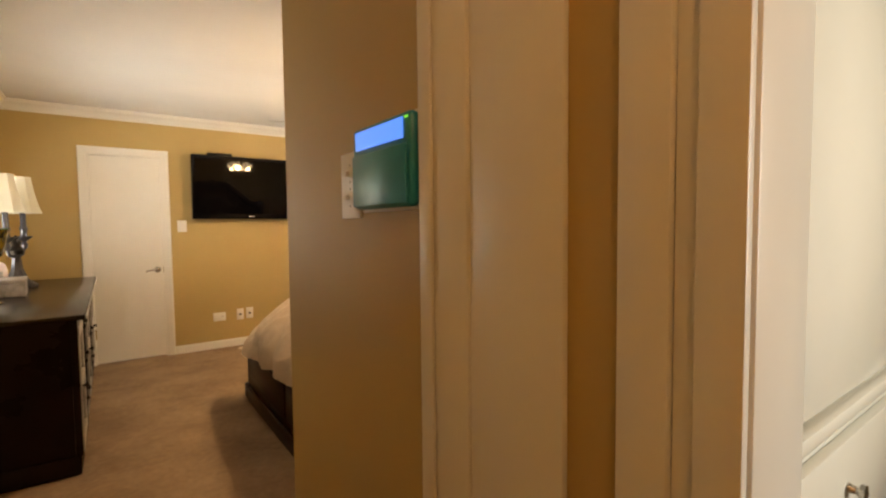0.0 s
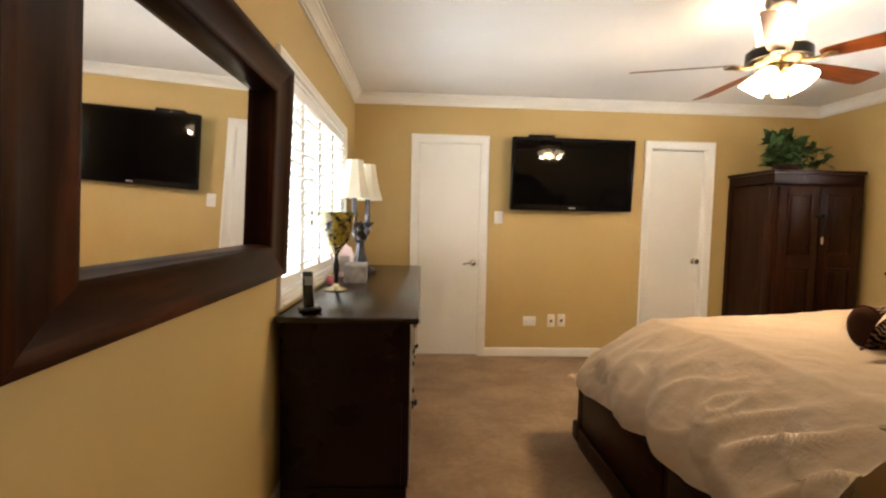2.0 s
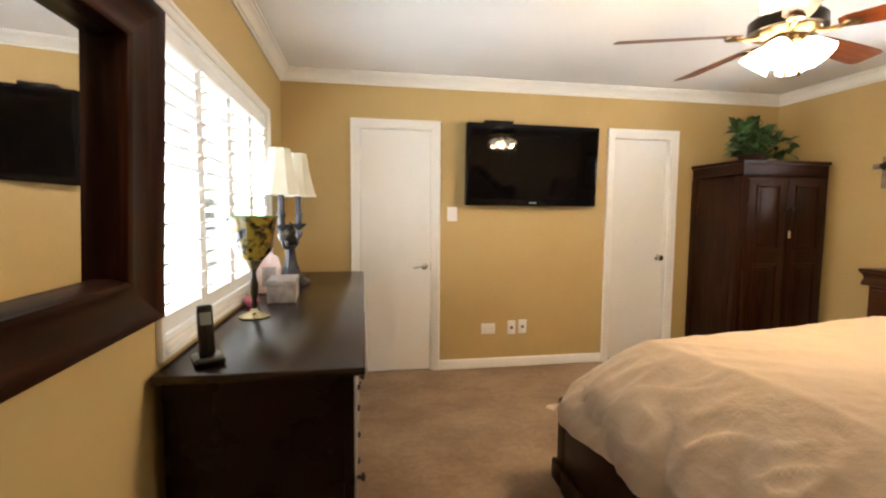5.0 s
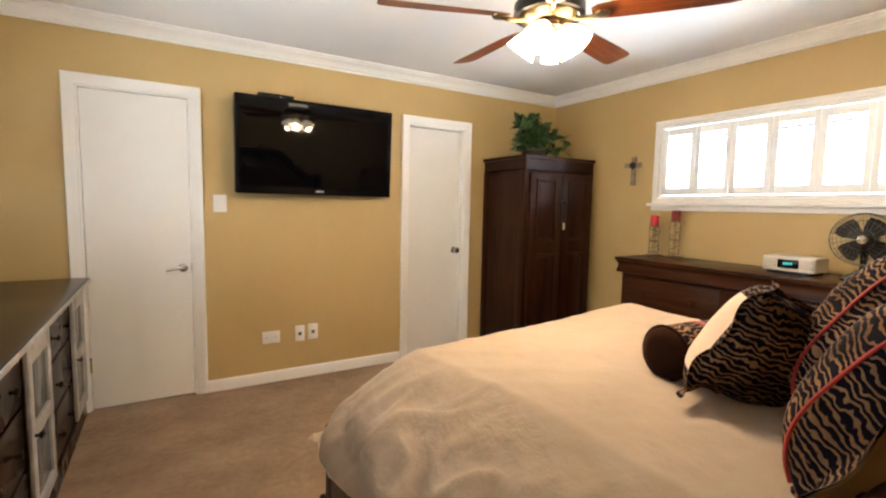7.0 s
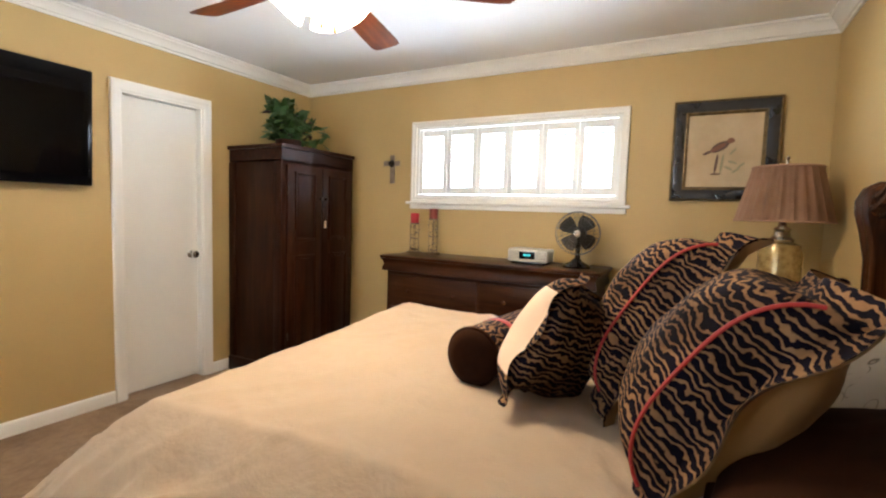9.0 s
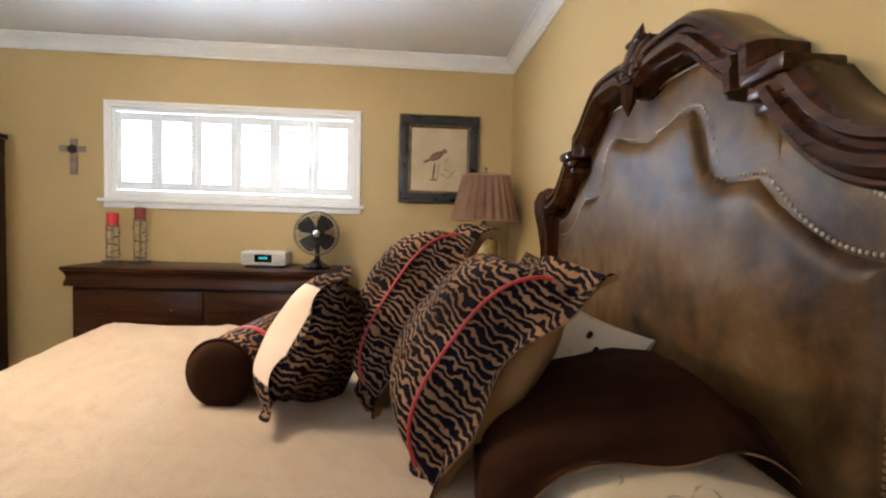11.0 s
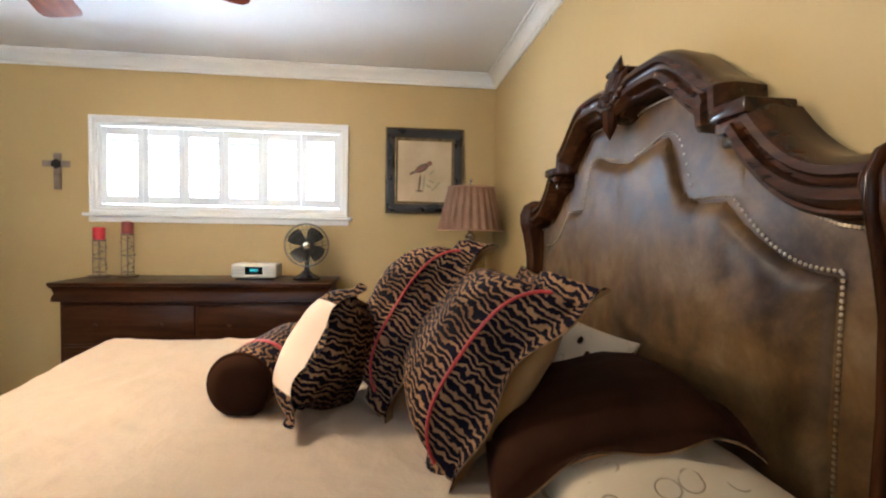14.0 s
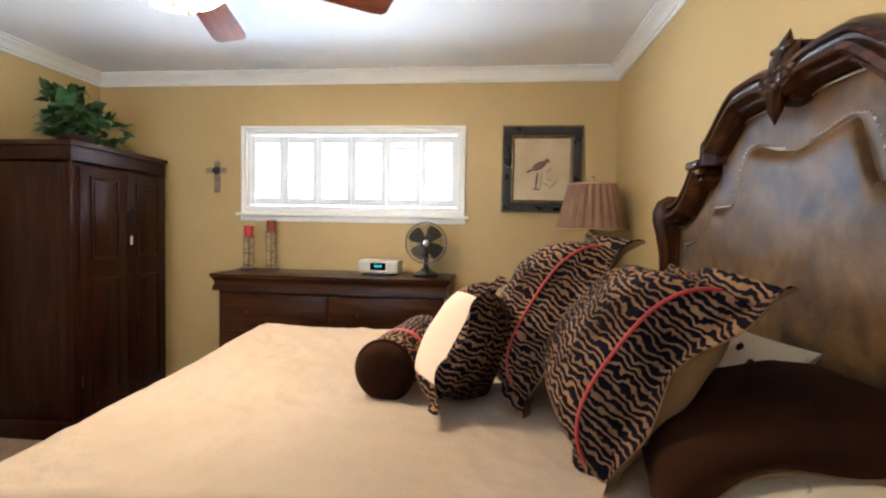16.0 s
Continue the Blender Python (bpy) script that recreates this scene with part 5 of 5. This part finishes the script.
def desk_fan(at, rz):
    t = thing("desk_fan", "retro dark metal desk fan with four wide blades", "fan", at, rz)
    R, cz = 0.140, 0.225
    part("base", lathe([(0.0, 0), (0.085, 0), (0.088, 0.012), (0.070, 0.026), (0.040, 0.040), (0.022, 0.060), (0.0, 0.062)], 32, None, False), plain("black_chrome", (0.10, 0.10, 0.11), 0.15, 1.0), t, "shiny black base")
    part("neck", lathe([(0.0, 0.058), (0.020, 0.060), (0.014, 0.09), (0.018, 0.13), (0.022, 0.20), (0.0, 0.205)], 16, pose(0, 0.035, 0), False), DARKMETAL, t)
    part("motor", lathe([(0.0, 0), (0.030, 0.004), (0.044, 0.03), (0.046, 0.09), (0.036, 0.12), (0.0, 0.13)], 24, pose(0, 0.025, cz, -90), False), DARKMETAL, t)
    cage = bmesh.new()
    for k, (f, d) in enumerate(((1.0, 0.0), (0.97, 0.032), (0.97, -0.032), (0.72, -0.044), (0.40, -0.052), (0.72, 0.040))):
        merge(cage, tube([(R * f * math.cos(q), d - 0.02, cz + R * f * math.sin(q)) for q in [2 * math.pi * i / 40 for i in range(40)]], 0.0024 if k < 3 else 0.0016, 6, True))
    for k in range(28):
        q = 2 * math.pi * k / 28
        merge(cage, tube([(R * f * math.cos(q + w), d - 0.02, cz + R * f * math.sin(q + w)) for f, d, w in ((0.16, -0.055, 0), (0.45, -0.052, 0.1), (0.75, -0.044, 0.2), (0.97, -0.03, 0.25), (1.0, 0.0, 0.25), (0.97, 0.03, 0.25), (0.7, 0.040, 0.2), (0.33, 0.045, 0.1))], 0.0012, 4))
    tagged(part("cage", cage, plain("cage_wire", (0.16, 0.16, 0.16), 0.3, 1.0), t, "round wire cage"), kind="stuff")
    part("hub", lathe([(0.0, 0), (0.022, 0.004), (0.024, 0.02), (0.0, 0.024)], 20, pose(0, -0.052, cz, -90), False), CHROME, t)
    for k in range(4):
        b = bmesh.new()
        g = []
        for i in range(9):
            f = i / 8
            rr, hw = 0.022 + 0.098 * f, 0.018 + 0.034 * math.sin(f * math.pi * 0.62)
            g.append([b.verts.new((hw * s * (0.4 if i == 8 else 1), -0.02 + 0.022 * s * 0.7, rr)) for s in (-1, -0.33, 0.33, 1)])
        for u, v in zip(g, g[1:]):
            for j in range(3):
                b.faces.new((u[j], u[j + 1], v[j + 1], v[j]))
        bmesh.ops.solidify(b, geom=b.faces[:], thickness=0.0015)
        b.transform(Matrix.Translation((0, 0, cz)) @ Matrix.Rotation(radians(38 + 90 * k), 4, "Y"))
        part("blade", b, plain("dark_blade", (0.06, 0.055, 0.05), 0.3, 0.6), t)


desk_fan((4.22, 2.375, CZ), -84)

# cross, picture
cr = thing("wall_cross", "small wooden and metal cross on the wall", "cross", (XE, 4.030, 1.557))
CW = mottled("weathered_wood", (0.16, 0.115, 0.08), (0.30, 0.23, 0.17), 14, 0.7, 120, 0.3, 0.001)
part("upright", box(-0.018, 0.0, -0.022, 0.022, 0, 0.24, 0.004), CW, cr)
part("crossbar", box(-0.022, -0.0185, -0.085, 0.085, 0.148, 0.19, 0.003), CW, cr)
part("heart_boss", lathe([(0.0, 0), (0.034, 0.002), (0.028, 0.012), (0.0, 0.018)], 6, pose(-0.022, 0, 0.168, 0, -90), False), DARKMETAL, cr)


def picture():
    y0, y1, z0, z1, w = 1.309, 1.874, 1.444, 2.056, 0.085
    t = thing("framed_picture", "small bird print in a wide black and gold frame", "picture", (XE, (y0 + y1) / 2, z0))
    cy = (y0 + y1) / 2
    path, dirs = [(y0, z0), (y0, z1), (y1, z1), (y1, z0)], [(1, 1), (1, -1), (-1, -1), (-1, 1)]
    blackw = mottled("black_frame_paint", (0.010, 0.009, 0.010), (0.025, 0.022, 0.022), 10, 0.28, 80, 0.1, 0.001)
    goldf = mottled("worn_gold_leaf", (0.10, 0.07, 0.03), (0.24, 0.17, 0.08), 30, 0.4, 120, 0.2, 0.001, 0.6)
    for nm, a0, a1, prof, mat in (("outer_lip", 0, 0.012, [(0, 0), (0, 0.030), (0.006, 0.034), (0.012, 0.028), (0.012, 0)], goldf),
                                  ("frame", 0, 0, [(0.012, 0), (0.012, 0.028), (0.030, 0.033), (0.062, 0.020), (0.068, 0.018), (0.068, 0)], blackw),
                                  ("inner_lip", 0, 0, [(0.068, 0), (0.068, 0.018), (0.076, 0.022), (0.086, 0.012), (0.088, 0.004), (0.088, 0)], goldf)):
        b = bmesh.new()
        rings = [[b.verts.new((-f, path[k][0] + dirs[k][0] * a - cy, path[k][1] + dirs[k][1] * a - z0)) for a, f in prof] for k in range(4)]
        for k in range(4):
            for j in range(len(prof)):
                m = (j + 1) % len(prof)
                b.faces.new((rings[k][j], rings[k][m], rings[(k + 1) % 4][m], rings[(k + 1) % 4][j]))
        part(nm, b, mat, t)
    paper = mottled("aged_print_paper", (0.44, 0.33, 0.18), (0.56, 0.44, 0.27), 5, 0.6, 100, 0.05, 0.0005)
    part("print", box(-0.006, -0.003, y0 + w - cy, y1 - w - cy, w, z1 - z0 - w), paper, t, "aged cream paper print")
    inkb, inkr, inkg = plain("brown_ink", (0.12, 0.07, 0.05), 0.6), plain("rust_ink", (0.20, 0.09, 0.05), 0.6), plain("olive_ink", (0.30, 0.27, 0.15), 0.6)

    def blob(name, cyy, cz, ry, rz, rot, mat, off=0.0072):
        b = lathe([(0.0, 0.0), (1.0, 0.0), (0.98, 1.0), (0.0, 1.0)], 20, None, False)
        b.transform(Matrix.Translation((-off, cyy, cz)) @ Matrix.Rotation(radians(rot), 4, "X") @ Matrix.Diagonal((1, ry, rz, 1)) @ Matrix.Rotation(radians(-90), 4, "Y") @ Matrix.Diagonal((1, 1, 0.0012, 1)))
        part(name, b, mat, t)
    blob("bird_body", 0.02, 0.33, 0.055, 0.026, -30, inkb)
    blob("bird_wing", 0.03, 0.325, 0.045, 0.013, -30, inkr, 0.0085)
    blob("bird_head", -0.035, 0.365, 0.020, 0.017, 0, inkr, 0.0085)
    blob("bird_tail", 0.085, 0.295, 0.028, 0.009, -25, inkb)
    for q in (0.0, 0.03):
        blob("branch", 0.035 - q, 0.225, 0.008, 0.062, 6, inkb if q == 0 else inkg)
    for yy, zz, rr in ((-0.03, 0.20, 30), (-0.07, 0.185, -35), (-0.05, 0.235, 20), (-0.095, 0.215, -40), (-0.05, 0.30, -50)):
        blob("leaf", yy, zz, 0.026, 0.007, rr, inkg)
    blob("branch", 0.035, 0.165, 0.030, 0.006, 0, inkb)


picture()

# narrow gilt frame beyond the bed, on the head wall
gp = thing("gilt_picture", "picture in a narrow gilt frame on the head wall", "picture", (1.410, YS, 1.535))
GILT = mottled("gilt_frame", (0.45, 0.24, 0.05), (0.65, 0.40, 0.12), 25, 0.3, 60, 0.2, 0.001, 0.9)
gb = box(-0.100, -0.078, 0.001, 0.026, 0, 0.36, 0.004)
box(0.078, 0.100, 0.001, 0.026, 0, 0.36, 0.004, 2, gb)
box(-0.078, 0.078, 0.001, 0.026, 0, 0.022, 0.004, 2, gb)
box(-0.078, 0.078, 0.001, 0.026, 0.338, 0.36, 0.004, 2, gb)
part("frame", gb, GILT, gp, "gilt frame")
part("print", box(-0.078, 0.078, 0.001, 0.010, 0.022, 0.338), mottled("amber_print", (0.30, 0.17, 0.06), (0.45, 0.30, 0.13), 9, 0.5), gp)


# ---- nightstand and lamp ----
ns = thing("nightstand", "mahogany nightstand between bed and wall", "nightstand", (4.12, 1.34, 0))
part("top", box(-0.30, 0.30, -0.25, 0.25, 0.78, 0.805, 0.007), MAHOG[0], ns)
part("body", box(-0.28, 0.28, -0.24, 0.23, 0.08, 0.779, 0.004), MAHOG[2], ns)
part("plinth", box(-0.29, 0.29, -0.245, 0.24, 0.0, 0.085, 0.008), MAHOG[0], ns)
for z0, z1 in ((0.12, 0.42), (0.44, 0.75)):
    d = part("drawer_front", box(-0.25, 0.25, 0.2302, 0.245, z0, z1, 0.004), MAHOG[0], ns)
    part("drawer_knob", lathe([(0.0, 0), (0.008, 0.002), (0.015, 0.016), (0.0, 0.024)], 12, pose(0, 0.245, (z0 + z1) / 2, -90), False), BRASS, d)


def pleated_lamp(at):
    t = thing("table_lamp", "brass and glass table lamp with a pleated tan shade", "table lamp", at)
    amber = mottled("gold_crackle_glass", (0.26, 0.17, 0.05), (0.46, 0.34, 0.14), 30, 0.2, 60, 0.2, 0.002, 0.4, coat=0.5)
    part("base", lathe([(0.0, 0), (0.085, 0), (0.088, 0.02), (0.070, 0.03), (0.0, 0.032)], 28, None, False), BRASS, t)
    part("body", lathe([(0.0, 0.03), (0.075, 0.032), (0.095, 0.10), (0.100, 0.22), (0.098, 0.36), (0.085, 0.405), (0.050, 0.42), (0.0, 0.421)], 28, None, False), amber, t, "gold crackled glass body")
    part("collar", lathe([(0.0, 0.42), (0.055, 0.42), (0.060, 0.43), (0.040, 0.445), (0.034, 0.470), (0.042, 0.485), (0.020, 0.50), (0.012, 0.53), (0.0, 0.531)], 24, None, False), CHROME, t, "silver collar")
    n = 96
    b = bmesh.new()
    rings = []
    for f, r, z in ((0, 0.212, 0.525), (0.33, 0.190, 0.62), (0.66, 0.168, 0.71), (1, 0.146, 0.80)):
        rings.append([b.verts.new(((r + (0.006 - 0.002 * f) * (1 if k % 4 < 2 else -1)) * math.cos(2 * math.pi * k / n), (r + (0.006 - 0.002 * f) * (1 if k % 4 < 2 else -1)) * math.sin(2 * math.pi * k / n), z)) for k in range(n)])
    for u, v in zip(rings, rings[1:]):
        for k in range(n):
            b.faces.new((u[k], u[(k + 1) % n], v[(k + 1) % n], v[k]))
    bmesh.ops.solidify(b, geom=b.faces[:], thickness=0.0025)
    sh = part("shade", b, mottled("tan_pleated_silk", (0.34, 0.19, 0.11), (0.44, 0.26, 0.16), 8, 0.65, 200, 0.1, 0.001), t, "pleated tan silk shade")
    for z, r in ((0.525, 0.216), (0.80, 0.150)):
        part("shade_band", tube([(r * math.cos(q), r * math.sin(q), z) for q in [2 * math.pi * i / 40 for i in range(40)]], 0.006, 6, True), sh.data.materials[0], sh)
    part("finial", lathe([(0.0, 0.53), (0.004, 0.531), (0.004, 0.80), (0.010, 0.815), (0.006, 0.835), (0.012, 0.85), (0.0, 0.862)], 12, None, False), CHROME, t)


pleated_lamp((4.12, 1.315, 0.8055))


# ---- ceiling fan ----
def ceiling_fan():
    t = thing("ceiling_fan", "five-blade ceiling fan with cherry blades and lit frosted shades", "ceiling fan", (*FANC, ZC), 0)
    bronze = mottled("aged_bronze_brass", (0.20, 0.13, 0.06), (0.36, 0.26, 0.13), 14, 0.3, 60, 0.1, 0.001, 1.0)
    frost = plain("frosted_glass_lit", (0.95, 0.88, 0.76), 0.5, 0, (1.0, 0.78, 0.52), 16.0)
    part("canopy", lathe([(0.0, -0.0005), (0.072, -0.0005), (0.074, -0.02), (0.060, -0.05), (0.030, -0.066), (0.0, -0.068)], 28, None, False), DARKMETAL, t, "dark bronze canopy")
    part("downrod", lathe([(0.0, -0.06), (0.011, -0.062), (0.011, -0.225), (0.0, -0.226)], 14, None, False), DARKMETAL, t)
    part("motor_housing", lathe([(0.0, -0.165), (0.06, -0.167), (0.118, -0.19), (0.146, -0.215), (0.148, -0.262), (0.0, -0.264)], 36, None, False), DARKMETAL, t, "dark bronze motor")
    part("motor_ring", lathe([(0.0, -0.2645), (0.125, -0.2645), (0.105, -0.285), (0.060, -0.292), (0.055, -0.305), (0.070, -0.315), (0.035, -0.335), (0.0, -0.336)], 36, None, False), bronze, t, "brass lower housing")
    up = part("uplight_shade", lathe([(0.098, -0.178), (0.104, -0.12), (0.114, -0.040), (0.110, -0.040), (0.100, -0.12), (0.094, -0.176)], 28, None, False), frost, t, "lit frosted glass uplight")
    part("shade_holder", lathe([(0.0, -0.190), (0.060, -0.190), (0.100, -0.179), (0.0, -0.178)], 24, None, False), bronze, up)
    for k in range(5):
        a = 160 - 72 * k
        r = Matrix.Rotation(radians(a), 4, "Z")
        ir = tube([(0.085, 0, -0.272), (0.13, 0, -0.286), (0.18, 0.0, -0.286), (0.21, 0, -0.281)], 0.010, 8)
        merge(ir, lathe([(0.0, -0.006), (0.030, -0.005), (0.032, 0.003), (0.0, 0.005)], 14, pose(0.215, 0, -0.279), False))
        ir.transform(r)
        part("blade_iron", ir, bronze, t, "brass blade iron")
        b = bmesh.new()
        out = []
        for x, hw in ((0.175, 0.030), (0.20, 0.046), (0.26, 0.054), (0.40, 0.062), (0.56, 0.068), (0.66, 0.070), (0.70, 0.064), (0.715, 0.045)):
            out.append((x, hw))
        vs = [b.verts.new((x, hw, 0)) for x, hw in out] + [b.verts.new((x, -hw, 0)) for x, hw in reversed(out)]
        b.faces.new(vs)
        bmesh.ops.solidify(b, geom=b.faces[:], thickness=0.006)
        bmesh.ops.bevel(b, geom=b.edges[:], offset=0.0015, segments=1, affect="EDGES")
        bl = part("blade", b, BLADE, t, "reddish cherry wood blade")
        bl.matrix_basis = r @ Matrix.Translation((0, 0, -0.270)) @ Matrix.Rotation(radians(-13), 4, "X")
    for k in range(4):
        a = radians(30 + 90 * k)
        m = Matrix.Translation((0.06 * math.cos(a), 0.06 * math.sin(a), -0.310)) @ Matrix.Rotation(a, 4, "Z") @ Matrix.Rotation(radians(-38), 4, "Y")
        sh = part("light_shade", lathe([(0.022, -0.012), (0.036, -0.028), (0.052, -0.06), (0.062, -0.088), (0.068, -0.105), (0.065, -0.105), (0.058, -0.088), (0.048, -0.06), (0.032, -0.030), (0.019, -0.014)], 24, m, False), frost, t, "lit frosted glass shade")
        part("socket", lathe([(0.0, 0.012), (0.016, 0.010), (0.024, -0.010), (0.0, -0.0112)], 14, m, False), bronze, sh)
    for dx, ln in ((-0.03, 0.10), (0.04, 0.09)):
        ch = part("pull_chain", tube([(dx, -0.03, -0.334), (dx, -0.032, -0.334 - ln)], 0.0016, 5), BRASS, t)
        part("chain_knob", lathe([(0.0, 0), (0.006, -0.004), (0.008, -0.022), (0.004, -0.030), (0.0, -0.031)], 10, pose(dx, -0.032, -0.334 - ln), False), BRASS, ch)
    for ob in t.children:
        if not ob.name.startswith(("canopy", "downrod")):
            ob.location.z -= 0.05


ceiling_fan()
